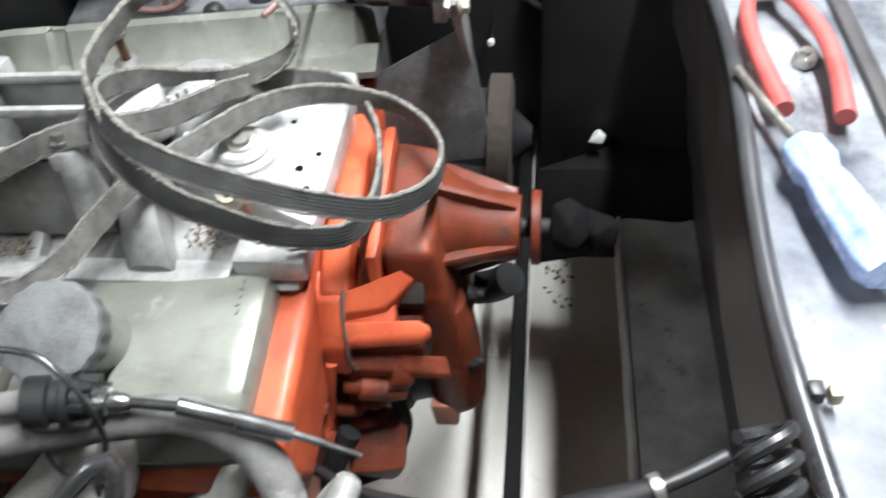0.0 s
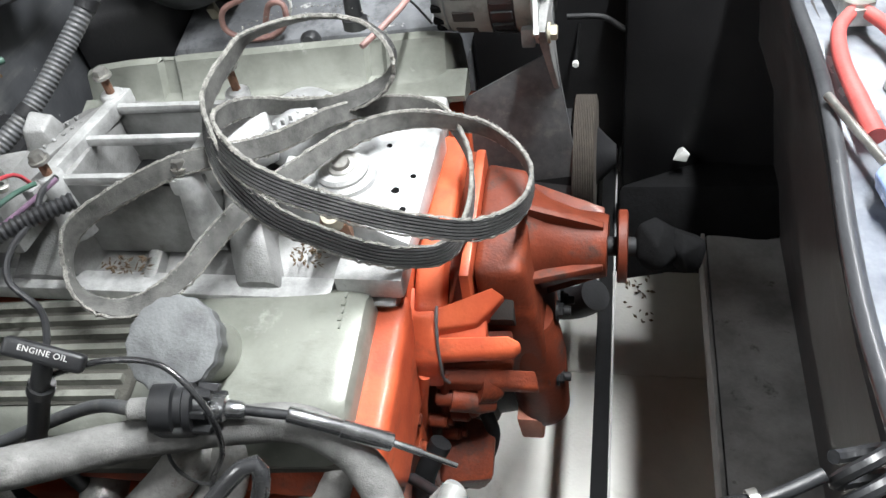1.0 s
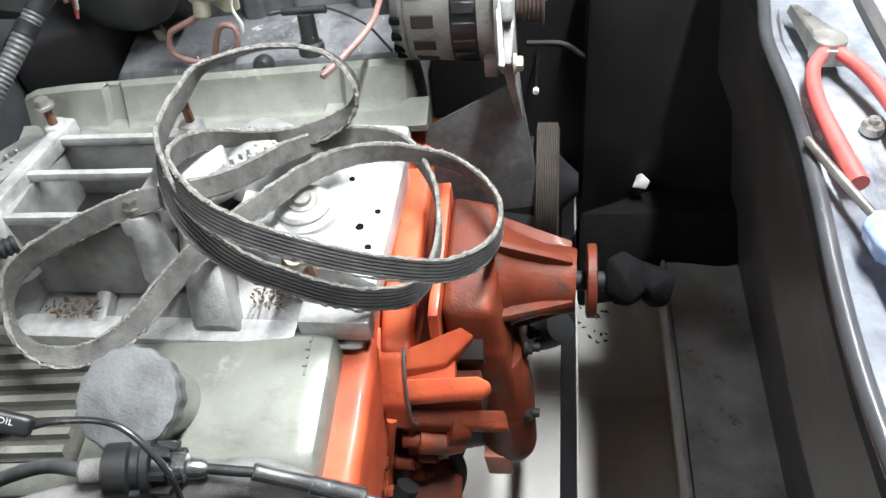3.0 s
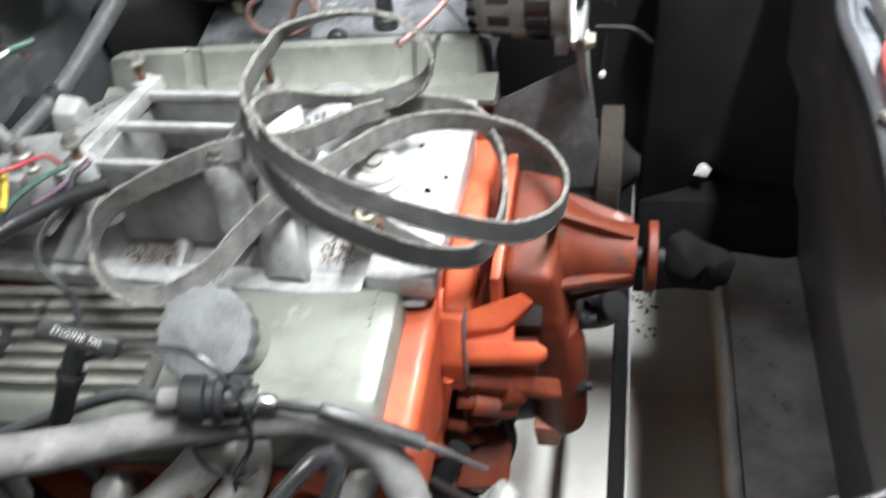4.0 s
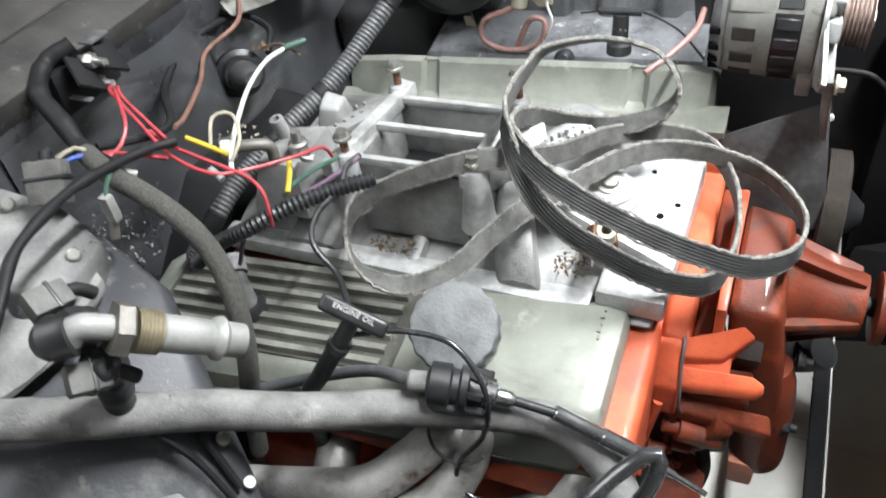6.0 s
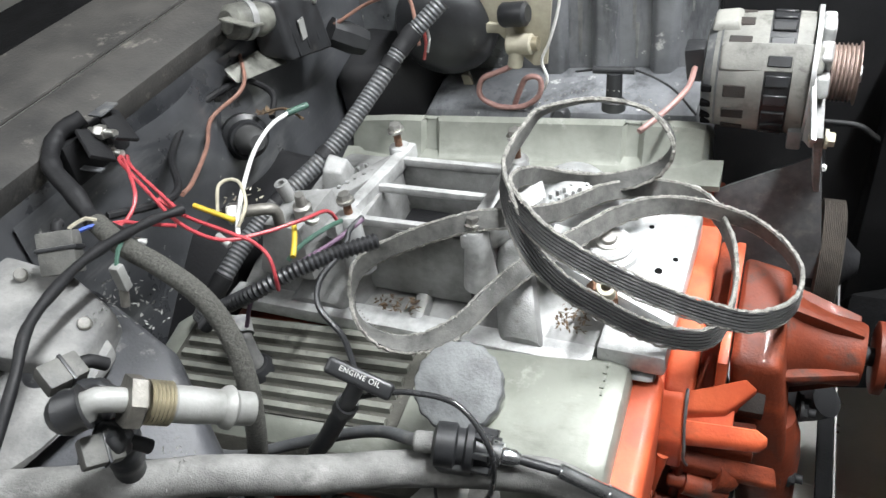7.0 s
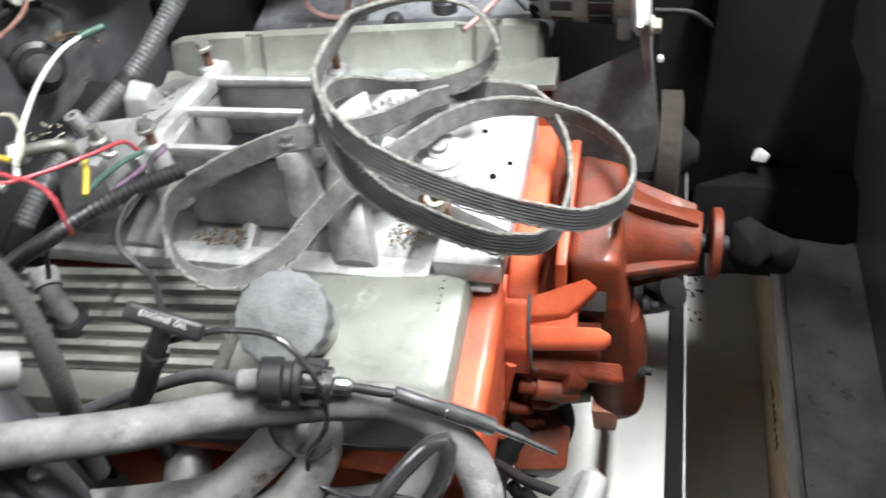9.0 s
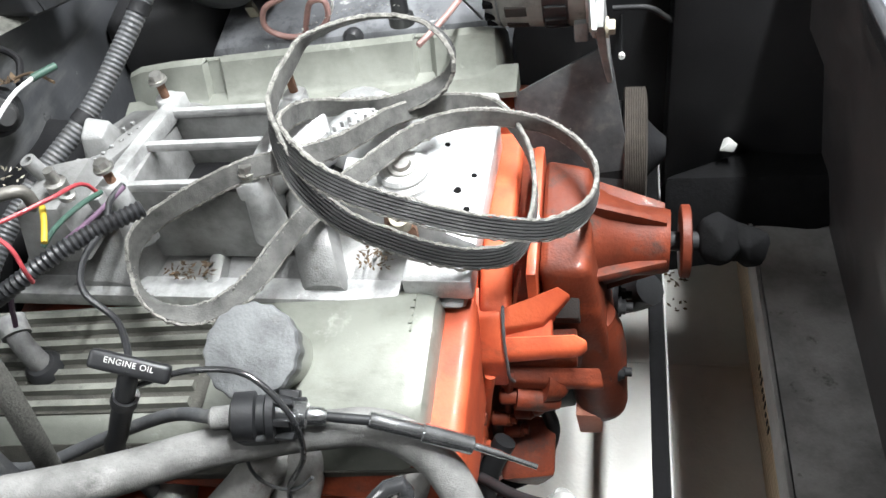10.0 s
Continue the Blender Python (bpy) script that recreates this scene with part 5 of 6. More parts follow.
solo("speaker_cable", tube([(-0.403, 0.440, 0.832), (-0.385, 0.446, 0.836), (-0.352, 0.458, 0.836), (-0.311, 0.460, 0.830), (-0.281, 0.446, 0.800), (-0.284, 0.442, 0.745), (-0.312, 0.440, 0.690), (-0.309, 0.432, 0.662), (-0.272, 0.427, 0.652), (-0.231, 0.430, 0.662), (-0.190, 0.420, 0.660), (-0.153, 0.388, 0.640), (-0.14, 0.37, 0.60)], 0.0026, 10, 0.005), GLOSS_CORD, "thin glossy black cable looped round the dipstick", "cable")
solo("dipstick_wire", tube([(-0.470, 0.625, 0.878), (-0.475, 0.605, 0.876), (-0.471, 0.582, 0.870), (-0.481, 0.549, 0.860), (-0.472, 0.522, 0.850), (-0.444, 0.508, 0.832), (-0.416, 0.476, 0.838), (-0.402, 0.456, 0.846)], 0.0030, 8), BLACK, "black wire curling down to the dipstick handle", "wire")
VAC = [(-0.190, 0.215, 0.89), (-0.176, 0.238, 0.930), (-0.167, 0.257, 0.955), (-0.152, 0.278, 0.975), (-0.133, 0.296, 0.990), (-0.126, 0.297, 0.986), (-0.133, 0.287, 0.962), (-0.157, 0.280, 0.920), (-0.200, 0.283, 0.860), (-0.26, 0.27, 0.80)]
solo("vacuum_hose", tube(VAC, 0.0041, 14), GLOSS_CORD, "glossy black cord bent into a loop above the header", "cord")
solo("bypass_hose", merged(tube([(-0.064, 0.360, 0.864), (-0.081, 0.353, 0.842), (-0.112, 0.332, 0.800), (-0.135, 0.315, 0.75), (-0.15, 0.30, 0.66)], 0.0085, 14)), HOSE, "grey rubber hose beside the brake cylinder", "hose")
solo("pale_hose", tube([(-0.064, 0.360, 0.864), (-0.070, 0.330, 0.867), (-0.072, 0.300, 0.874), (-0.075, 0.255, 0.88)], 0.0082, 14), PIPE_WHITE, "pale bent tube rising beside the brake cylinder", "hose")
brake = thing("brake_cylinder", "small grey casting with a black capped port", "brake part", (-0.045, 0.29, 0.88))
part("casting", hull([(-0.085, 0.25, 0.86), (-0.01, 0.25, 0.86), (-0.08, 0.292, 0.885), (-0.012, 0.292, 0.885), (-0.085, 0.25, 0.80), (-0.01, 0.25, 0.80), (-0.08, 0.30, 0.80), (-0.012, 0.30, 0.80)], 0.006), LOOM, brake)
part("round_cap", lathe((-0.035, 0.275, 0.872), (-0.033, 0.277, 0.893), [(0, 0.020), (0.6, 0.020), (1, 0.016)], 28), CAP, brake)
brake_port = part("port", pipe((-0.046, 0.302, 0.897), (-0.022, 0.311, 0.901), 0.0082, 0.005), BLACK, brake)
part("port_ring", pipe((-0.0235, 0.3105, 0.9008), (-0.0205, 0.3115, 0.9012), 0.0076, 0.0048), PIPE_WHITE, brake_port)
part("bleed_nut", hexagon((-0.058, 0.290, 0.875), (-0.058, 0.293, 0.902), 0.008), STEEL, brake)
part("clear_tip", lathe((0.010, 0.280, 0.885), (0.010, 0.290, 0.925), [(0, 0.012), (0.6, 0.012), (0.7, 0.007), (1, 0.004)], 20), CHROME, brake)
part("bracket", hull([(-0.02, 0.24, 0.86), (0.03, 0.24, 0.86), (-0.02, 0.29, 0.885), (0.02, 0.285, 0.885), (-0.02, 0.24, 0.80), (0.03, 0.24, 0.80), (-0.02, 0.29, 0.80)], 0.004), STEEL, brake)

spr = thing("coiled_cord", "black rubber grip with a coiled steel spring end", "coiled cord", (0.06, 0.33, 0.94))
cord_grip = part("grip", lathe((-0.012, 0.306, 0.940), (0.062, 0.336, 0.950), [(0, 0.007), (0.02, 0.0112), (0.55, 0.0105), (0.9, 0.0065), (1, 0.005)], 28), SOOT_SHADE, spr)
part("band", lathe((0.018, 0.3182, 0.944), (0.023, 0.3202, 0.9447), [(0, 0.0112), (1, 0.0110)], 28), PIPE_WHITE, cord_grip, "grey tape band")
part("clip", lathe((0.061, 0.3356, 0.950), (0.065, 0.337, 0.9505), [(0, 0.0068), (1, 0.0068)], 20), STEEL, spr)
part("rod", tube([(0.060, 0.335, 0.950), (0.078, 0.343, 0.953), (0.092, 0.350, 0.956)], 0.0034, 10), BLACK, spr)
coil = []
for k in range(0, 6 * 12 + 1):
    a = 2 * math.pi * k / 12
    s = k / 72
    c = Vector((0.107, 0.362, 0.960)).lerp(Vector((0.118, 0.312, 0.912)), s)
    ex, ey, ez = basis((0.030, -0.062, -0.030))
    coil.append(c + (ex * math.cos(a) + ey * math.sin(a)) * 0.0120)
part("spring", tube(coil, 0.0034, 8, 0.004), BLACK, spr, "dark shiny coil spring")

spr.location += Vector((0.023, -0.015, 0.0))

# tools on the nose panel
pl = thing("pliers", "steel pliers with red dipped handles lying on the nose panel", "pliers", (0.2, 0.72, 0.94))
part("jaw", merged(hull([(0.195, 0.745, 0.934), (0.217, 0.745, 0.934), (0.192, 0.79, 0.934), (0.212, 0.79, 0.934), (0.188, 0.83, 0.936), (0.196, 0.83, 0.936), (0.197, 0.745, 0.948), (0.216, 0.745, 0.948), (0.196, 0.785, 0.948), (0.21, 0.785, 0.948), (0.189, 0.828, 0.944), (0.195, 0.828, 0.944)], 0.002), rod((0.205, 0.761, 0.934), (0.205, 0.761, 0.951), 0.013, 24)), STEEL, pl)
part("handle", tube([(0.200, 0.752, 0.944), (0.186, 0.725, 0.944), (0.181, 0.683, 0.944), (0.184, 0.635, 0.943), (0.188, 0.594, 0.942)], 0.0060, 12, ends=(0.0052, 0.0068)), RED_GRIP, pl, "red dipped handle")
part("handle", tube([(0.209, 0.752, 0.944), (0.221, 0.725, 0.944), (0.231, 0.683, 0.942), (0.231, 0.635, 0.940), (0.226, 0.592, 0.938)], 0.0060, 12, ends=(0.0052, 0.0068)), RED_GRIP, pl, "red dipped handle")
sd = thing("screwdriver", "screwdriver with a clear blue handle lying on the nose panel", "screwdriver", (0.19, 0.53, 0.94))
part("shaft", rod((0.166, 0.642, 0.941), (0.189, 0.552, 0.946), 0.0032, 12), STEEL, sd)
part("handle", lathe((0.188, 0.556, 0.946), (0.210, 0.448, 0.947), [(0, 0.007), (0.06, 0.0125), (0.22, 0.0135), (0.30, 0.0105), (0.42, 0.0125), (0.92, 0.0145), (1, 0.011)], 36, 6, 0.07), BLUE_GRIP, sd)

# ---- rear of the bay: heater case, wiring, firewall fittings ----
case = thing("heater_case", "dusty dark plastic heater case on the firewall", "heater case", (-0.6, 0.33, 0.75))
part("shell", hull([(-0.755, 0.455, 0.905), (-0.65, 0.448, 0.90), (-0.568, 0.432, 0.862), (-0.492, 0.358, 0.802), (-0.440, 0.328, 0.722), (-0.438, 0.24, 0.705), (-0.50, 0.21, 0.77), (-0.60, 0.205, 0.81), (-0.755, 0.205, 0.85), (-0.755, 0.455, 0.55), (-0.568, 0.432, 0.55), (-0.44, 0.328, 0.60), (-0.44, 0.21, 0.55), (-0.755, 0.205, 0.55)], 0.012, 3), CASE, case)
part("raised_lid", hull([(-0.745, 0.445, 0.925), (-0.66, 0.440, 0.922), (-0.612, 0.426, 0.902), (-0.60, 0.36, 0.90), (-0.66, 0.34, 0.92), (-0.745, 0.34, 0.93), (-0.745, 0.445, 0.89), (-0.612, 0.426, 0.87), (-0.60, 0.36, 0.86), (-0.745, 0.34, 0.88)], 0.008, 3), CASE_DUST, case, "pale dust caked on the raised lid")
part("seam_strap", tube([(-0.56, 0.30, 0.868), (-0.53, 0.325, 0.848), (-0.495, 0.335, 0.820), (-0.455, 0.325, 0.755)], 0.0035, 8), SOOT_SHADE, case)
part("seam_strap", tube([(-0.55, 0.285, 0.866), (-0.515, 0.305, 0.842), (-0.480, 0.315, 0.80), (-0.445, 0.312, 0.735)], 0.003, 8), SOOT_SHADE, case)
for p in ((-0.62, 0.40, 0.905), (-0.70, 0.42, 0.927), (-0.475, 0.345, 0.785), (-0.455, 0.335, 0.745)):
    part("screw", rod(p, (p[0] + 0.003, p[1] - 0.002, p[2] + 0.006), 0.006, 14, chamfer=0.001), STEEL, case)
part("lower_bracket", hull([(-0.50, 0.25, 0.79), (-0.44, 0.265, 0.735), (-0.42, 0.30, 0.72), (-0.50, 0.27, 0.80), (-0.50, 0.25, 0.77), (-0.44, 0.265, 0.715), (-0.42, 0.30, 0.70)], 0.003), SOOT_SHADE, case)

part("dusty_shelf", hull([(-0.752, 0.43, 0.9085), (-0.655, 0.430, 0.9045), (-0.60, 0.400, 0.886), (-0.585, 0.32, 0.874), (-0.62, 0.27, 0.862), (-0.752, 0.27, 0.886), (-0.752, 0.43, 0.90), (-0.60, 0.400, 0.870), (-0.62, 0.27, 0.850), (-0.752, 0.27, 0.87)], 0.004, 2), CASE_DUST, case, "pale dust caked on the upper shelf")
for q, r in (((-0.64, 0.36, 0.885), 0.02), ((-0.60, 0.34, 0.872), 0.016), ((-0.69, 0.33, 0.894), 0.024)):
    part("moulded_dome", lathe(q, (q[0] + 0.002, q[1] - 0.002, q[2] + 0.012), [(0, r), (0.4, r * 0.92), (0.8, r * 0.6), (1, r * 0.3)], 24), CASE, case)
noz = thing("heater_pipe_fitting", "pale grey pipe stub with a brass hexagon union", "pipe fitting", (-0.43, 0.30, 0.98))
ax = Vector((-0.398, 0.333, 0.945)) - Vector((-0.448, 0.279, 1.0))
o = Vector((-0.448, 0.279, 1.0))


def along(k):
    return o + ax * k


part("stub", tube([along(-0.22) + Vector((0, 0, -0.016)), along(-0.14) + Vector((0, 0, -0.004)), along(-0.02), along(0.14)], 0.0078, 16), PIPE_WHITE, noz)
part("union_nut", hexagon(along(0.10), along(0.22), 0.0172), OLD_NUT, noz)
part("thread", lathe(along(0.24), along(0.40), [(k / 12, 0.0142 - 0.0014 * (k % 2)) for k in range(13)], 28), BRASS, noz)
part("pipe", lathe(along(0.40), along(1.0), [(0, 0.0100), (0.04, 0.0118), (0.3, 0.0120), (0.60, 0.0112), (0.66, 0.0140), (0.72, 0.0146), (0.78, 0.0115), (1, 0.0112), (1, 0.0090), (0.7, 0.0085)], 28, caps=False), PIPE_WHITE, noz)
def clod(c, r, seed, squash=(1, 1, 1)):
    """An irregular lump: a sphere pushed in and out by noise."""
    bm = bmesh.new()
    bmesh.ops.create_icosphere(bm, subdivisions=4, radius=1.0)
    for v in bm.verts:
        n = v.co.copy()
        k = 1 + 0.32 * noise.noise(n * 1.5 + Vector((seed, 0, 0))) + 0.10 * noise.noise(n * 3.5 + Vector((0, seed, 0)))
        v.co = Vector((n.x * squash[0], n.y * squash[1], n.z * squash[2])) * r * k + Vector(c)
    for f in bm.faces:
        f.smooth = True
    return bm


part("tape_wrap", merged(tube([along(-0.18) + Vector((0, 0, -0.008)), along(-0.26) + Vector((-0.006, 0, -0.016)), (-0.480, 0.296, 0.966), (-0.495, 0.306, 0.94), (-0.52, 0.31, 0.86)], 0.0125, 18, 0.003, rough=0.35)), BLACK, noz, "lumpy black tape wrap")
part("tape_wrap", clod((-0.492, 0.298, 0.970), 0.0115, 7.7, (1.4, 1, 0.9)), BLACK, noz, "lumpy black tape wrap")
part("tape_wrap", clod((-0.458, 0.274, 0.966), 0.0110, 1.4, (1.2, 1, 1)), BLACK, noz, "lumpy black tape wrap")


PLUG = material("dirty_plug_plastic", (0.11, 0.108, 0.10), (0.045, 0.045, 0.043), 0.6, 0, 60, 0.5, 0.2, 500, ((0.16, 0.155, 0.145), 50, 0.58, 0.72))


def plug(name, a, b, w, h, label):
    a, b = Vector(a), Vector(b)
    d = (b - a).normalized()
    u = (Vector((0.3, -0.5, 0.8)) - d * d.dot(Vector((0.3, -0.5, 0.8)))).normalized()
    s = d.cross(u)
    t = thing(name, label, "connector", a)
    part("shell", hull([p + s * i * w + u * j * h for p in (a, b) for i in (1, -1) for j in (1, -1)], 0.002), PLUG, t)
    part("lip", hull([p + s * i * w * 1.12 + u * j * h * 1.12 for p in (a.lerp(b, 0.55), a.lerp(b, 0.65)) for i in (1, -1) for j in (1, -1)], 0.001), BLACK, t)
    part("lead", tube([b - d * 0.002, b + d * 0.006, b + d * 0.014 + Vector((0.002, 0, -0.008))], 0.0048, 10), SOOT_SHADE, t)
    return t


plug("harness_plug", (-0.512, 0.284, 0.990), (-0.506, 0.310, 0.982), 0.0095, 0.0064, "grey two-way harness plug lying by the pipe fitting")
plug("harness_plug", (-0.463, 0.254, 0.972), (-0.452, 0.274, 0.962), 0.0095, 0.0064, "grey two-way harness plug hanging under the pipe fitting")
plug("harness_plug", (-0.652, 0.426, 0.934), (-0.662, 0.446, 0.964), 0.016, 0.010, "square dark grey harness plug above the heater case")
white_plug = thing("white_plug", "small white wire connector with a green lead", "connector", (-0.6, 0.43, 0.94))
part("shell", box((-0.592, 0.423, 0.930), (-0.582, 0.432, 0.955), 0.002), PIPE_WHITE, white_plug)
part("lead", tube([(-0.587, 0.428, 0.953), (-0.592, 0.440, 0.960), (-0.606, 0.465, 0.955)], 0.002, 6), GREEN, white_plug)
part("tip", rod((-0.588, 0.426, 0.931), (-0.590, 0.422, 0.915), 0.004, 10), OLD_NUT, white_plug)

solo("braided_hose", tube([(-0.655, 0.480, 0.950), (-0.608, 0.458, 0.950), (-0.564, 0.450, 0.940), (-0.528, 0.445, 0.920), (-0.505, 0.438, 0.890), (-0.490, 0.424, 0.850), (-0.493, 0.416, 0.795), (-0.514, 0.419, 0.720), (-0.53, 0.42, 0.64)], 0.0095, 16, 0.004, ribs=0.0005, pitch=0.004), BRAID, "grey-brown braided hose arching over the valve cover", "hose")
solo("taped_harness", tube([(-0.723, 0.570, 1.000), (-0.738, 0.545, 0.992), (-0.720, 0.512, 0.982), (-0.685, 0.495, 0.965), (-0.655, 0.480, 0.950), (-0.62, 0.472, 0.945)], 0.0086, 16, 0.004, rough=0.22), SOOT_SHADE, "taped wiring harness looping from the junction block", "harness")
solo("wiring_arm", tube([(-0.590, 0.520, 0.945), (-0.598, 0.486, 0.955), (-0.596, 0.420, 0.972), (-0.585, 0.370, 0.980), (-0.574, 0.329, 0.980), (-0.556, 0.292, 0.970), (-0.545, 0.25, 0.95)], 0.0044, 12, rough=0.3), SOOT_SHADE, "black taped wiring branch over the heater case", "harness")
LOOM_LINE = [(-0.480, 0.905, 0.985), (-0.500, 0.885, 0.966), (-0.516, 0.868, 0.950), (-0.543, 0.815, 0.910), (-0.572, 0.750, 0.870), (-0.609, 0.683, 0.840), (-0.632, 0.630, 0.815), (-0.645, 0.584, 0.790), (-0.67, 0.56, 0.75)]
loom = thing("corrugated_loom", "thick grey corrugated wiring loom with tape wraps", "harness", (-0.57, 0.75, 0.87))
part("sleeve", tube(LOOM_LINE, 0.0108, 16, ribs=0.0011, pitch=0.0050), LOOM, loom)
path_pts = spline(LOOM_LINE, 0.004)
for f in (0.10, 0.20, 0.47, 0.63, 0.86):
    k = int(f * len(path_pts))
    part("tape_wrap", tube(path_pts[k:k + (9 if f in (0.10, 0.86) else 4)], 0.0116, 16, 0.004, rough=0.08), SOOT_SHADE, loom, "black tape wrap")
solo("black_loom", tube([(-0.612, 0.512, 0.800), (-0.587, 0.516, 0.825), (-0.543, 0.521, 0.852), (-0.508, 0.545, 0.866), (-0.479, 0.574, 0.869), (-0.446, 0.605, 0.868)], 0.0085, 14, ribs=0.0018, pitch=0.005), BLACK, "black split corrugated loom beside the manifold", "harness")

jb = thing("junction_block", "black plastic junction block with upright fins on the firewall", "junction block", (-0.72, 0.57, 0.98))
part("base", box((-0.746, 0.535, 0.94), (-0.726, 0.615, 0.985), 0.004), SOOT_SHADE, jb)
part("fin", prism([(-0.722, 0.583, 0.998), (-0.722, 0.609, 0.983), (-0.690, 0.592, 0.962), (-0.690, 0.565, 0.980)], (0.002, 0.002, 0.003), 0.001), SOOT_SHADE, jb)
part("fin", prism([(-0.722, 0.552, 0.994), (-0.722, 0.578, 0.978), (-0.690, 0.556, 0.960), (-0.690, 0.530, 0.982)], (0.002, 0.002, 0.003), 0.001), SOOT_SHADE, jb)
part("tab", box((-0.722, 0.575, 0.998), (-0.706, 0.602, 1.0), 0.0008), LOOM, jb)
part("tab", box((-0.716, 0.535, 0.962), (-0.690, 0.542, 0.964), 0.0008), LOOM, jb)
for y, z in ((0.570, 0.985), (0.568, 0.963)):
    part("stud", merged(rod((-0.722, y, z), (-0.690, y, z), 0.004, 10), hexagon((-0.712, y, z), (-0.702, y, z), 0.0075)), STEEL, jb)

for pts in (((-0.690, 0.565, 0.962), (-0.670, 0.545, 0.970), (-0.634, 0.530, 0.952), (-0.594, 0.515, 0.932), (-0.554, 0.515, 0.920), (-0.529, 0.540, 0.912), (-0.508, 0.580, 0.902), (-0.503, 0.615, 0.888), (-0.500, 0.625, 0.868)),
            ((-0.642, 0.475, 0.952), (-0.628, 0.485, 0.951), (-0.613, 0.492, 0.946), (-0.586, 0.503, 0.940)),
            ((-0.625, 0.530, 0.945), (-0.602, 0.528, 0.932), (-0.553, 0.526, 0.921), (-0.527, 0.527, 0.912), (-0.509, 0.520, 0.903), (-0.503, 0.513, 0.885), (-0.507, 0.516, 0.868)),
            ((-0.690, 0.566, 0.960), (-0.654, 0.536, 0.970), (-0.628, 0.509, 0.961), (-0.626, 0.489, 0.951), (-0.634, 0.473, 0.949)),
            ((-0.690, 0.572, 0.958), (-0.662, 0.548, 0.964), (-0.626, 0.535, 0.948), (-0.592, 0.522, 0.936))):
    solo("red_wire", tube(pts, 0.0019, 8), RED, "red wire of the loose harness", "wire", "loose harness wires")
solo("yellow_sleeve", merged(rod((-0.596, 0.540, 0.935), (-0.556, 0.544, 0.920), 0.0026, 12, chamfer=0.001)), YELLOW, "yellow crimp sleeve on a loose wire", "crimp sleeve")
solo("yellow_sleeve", tube([(-0.520, 0.580, 0.893), (-0.512, 0.566, 0.890), (-0.504, 0.546, 0.884)], 0.0027, 12), YELLOW, "yellow crimp sleeve hanging by the manifold", "crimp sleeve")
solo("white_wire", tube([(-0.555, 0.540, 0.905), (-0.561, 0.552, 0.912), (-0.585, 0.597, 0.912), (-0.626, 0.680, 0.902), (-0.645, 0.745, 0.896), (-0.640, 0.778, 0.895)], 0.0024, 8), WHITE, "white wire standing up from the harness", "wire")
solo("green_crimp", rod((-0.641, 0.776, 0.895), (-0.629, 0.803, 0.892), 0.0042, 10), GREEN, "dull green crimp end on the white wire", "crimp sleeve")
solo("brown_wire", tube([(-0.742, 0.846, 0.930), (-0.712, 0.805, 0.920), (-0.705, 0.775, 0.915), (-0.722, 0.738, 0.902), (-0.690, 0.680, 0.900), (-0.652, 0.605, 0.910), (-0.63, 0.565, 0.925)], 0.0026, 8), BROWN, "brown wire hanging down the firewall", "wire")
solo("black_wire", tube([(-0.683, 0.800, 0.872), (-0.700, 0.835, 0.885), (-0.735, 0.835, 0.90), (-0.735, 0.775, 0.915), (-0.735, 0.715, 0.915), (-0.705, 0.642, 0.912), (-0.640, 0.572, 0.926), (-0.632, 0.535, 0.935), (-0.650, 0.490, 0.950)], 0.0042, 8), SOOT_SHADE, "black taped wire arched against the firewall", "wire")
solo("tan_wire", tube([(-0.575, 0.545, 0.925), (-0.590, 0.575, 0.935), (-0.575, 0.585, 0.935), (-0.556, 0.565, 0.925), (-0.556, 0.545, 0.912)], 0.0018, 8), TAN, "thin tan wire in a small loop", "wire")
solo("purple_wire", tube([(-0.468, 0.622, 0.878), (-0.485, 0.590, 0.872), (-0.52, 0.555, 0.858), (-0.55, 0.528, 0.84), (-0.568, 0.522, 0.80)], 0.0024, 8), PURPLE, "purple wire along the black loom", "wire")
solo("green_wire", tube([(-0.494, 0.622, 0.872), (-0.498, 0.596, 0.880), (-0.512, 0.572, 0.876), (-0.52, 0.556, 0.868)], 0.0026, 8), GREEN, "dark green wire by the manifold", "wire")
for c, p in ((BLUE, ((-0.640, 0.472, 0.955), (-0.646, 0.466, 0.957), (-0.652, 0.458, 0.957))), (TAN, ((-0.640, 0.475, 0.955), (-0.652, 0.470, 0.962), (-0.660, 0.455, 0.960)))):
    solo("short_wire", tube(p, 0.002, 6), c, "short coloured wire ending in the harness plug", "wire")
for a, b in (((-0.560, 0.520, 0.920), (-0.546, 0.516, 0.914)), ((-0.606, 0.470, 0.945), (-0.598, 0.475, 0.940))):
    solo("clear_crimp", rod(a, b, 0.0036, 10), PIPE_WHITE, "pale crimp terminal on a loose wire", "crimp sleeve")

# fittings at the back of the manifold
fit_t = thing("sensor_cluster", "dusty metal sensors and vacuum fittings behind the carburetor pad", "fitting", (-0.55, 0.62, 0.86))
part("block", hull([(-0.60, 0.60, 0.80), (-0.53, 0.60, 0.80), (-0.60, 0.68, 0.80), (-0.53, 0.70, 0.80), (-0.585, 0.61, 0.862), (-0.54, 0.61, 0.862), (-0.58, 0.67, 0.866), (-0.535, 0.68, 0.868)], 0.006), ALU, fit_t)
part("brass_elbow", tube([(-0.565, 0.615, 0.86), (-0.565, 0.612, 0.882), (-0.58, 0.600, 0.888), (-0.60, 0.590, 0.888)], 0.0062, 14), OLD_NUT, fit_t)
part("nut", hexagon((-0.592, 0.594, 0.888), (-0.604, 0.588, 0.888), 0.0115), STEEL, fit_t)
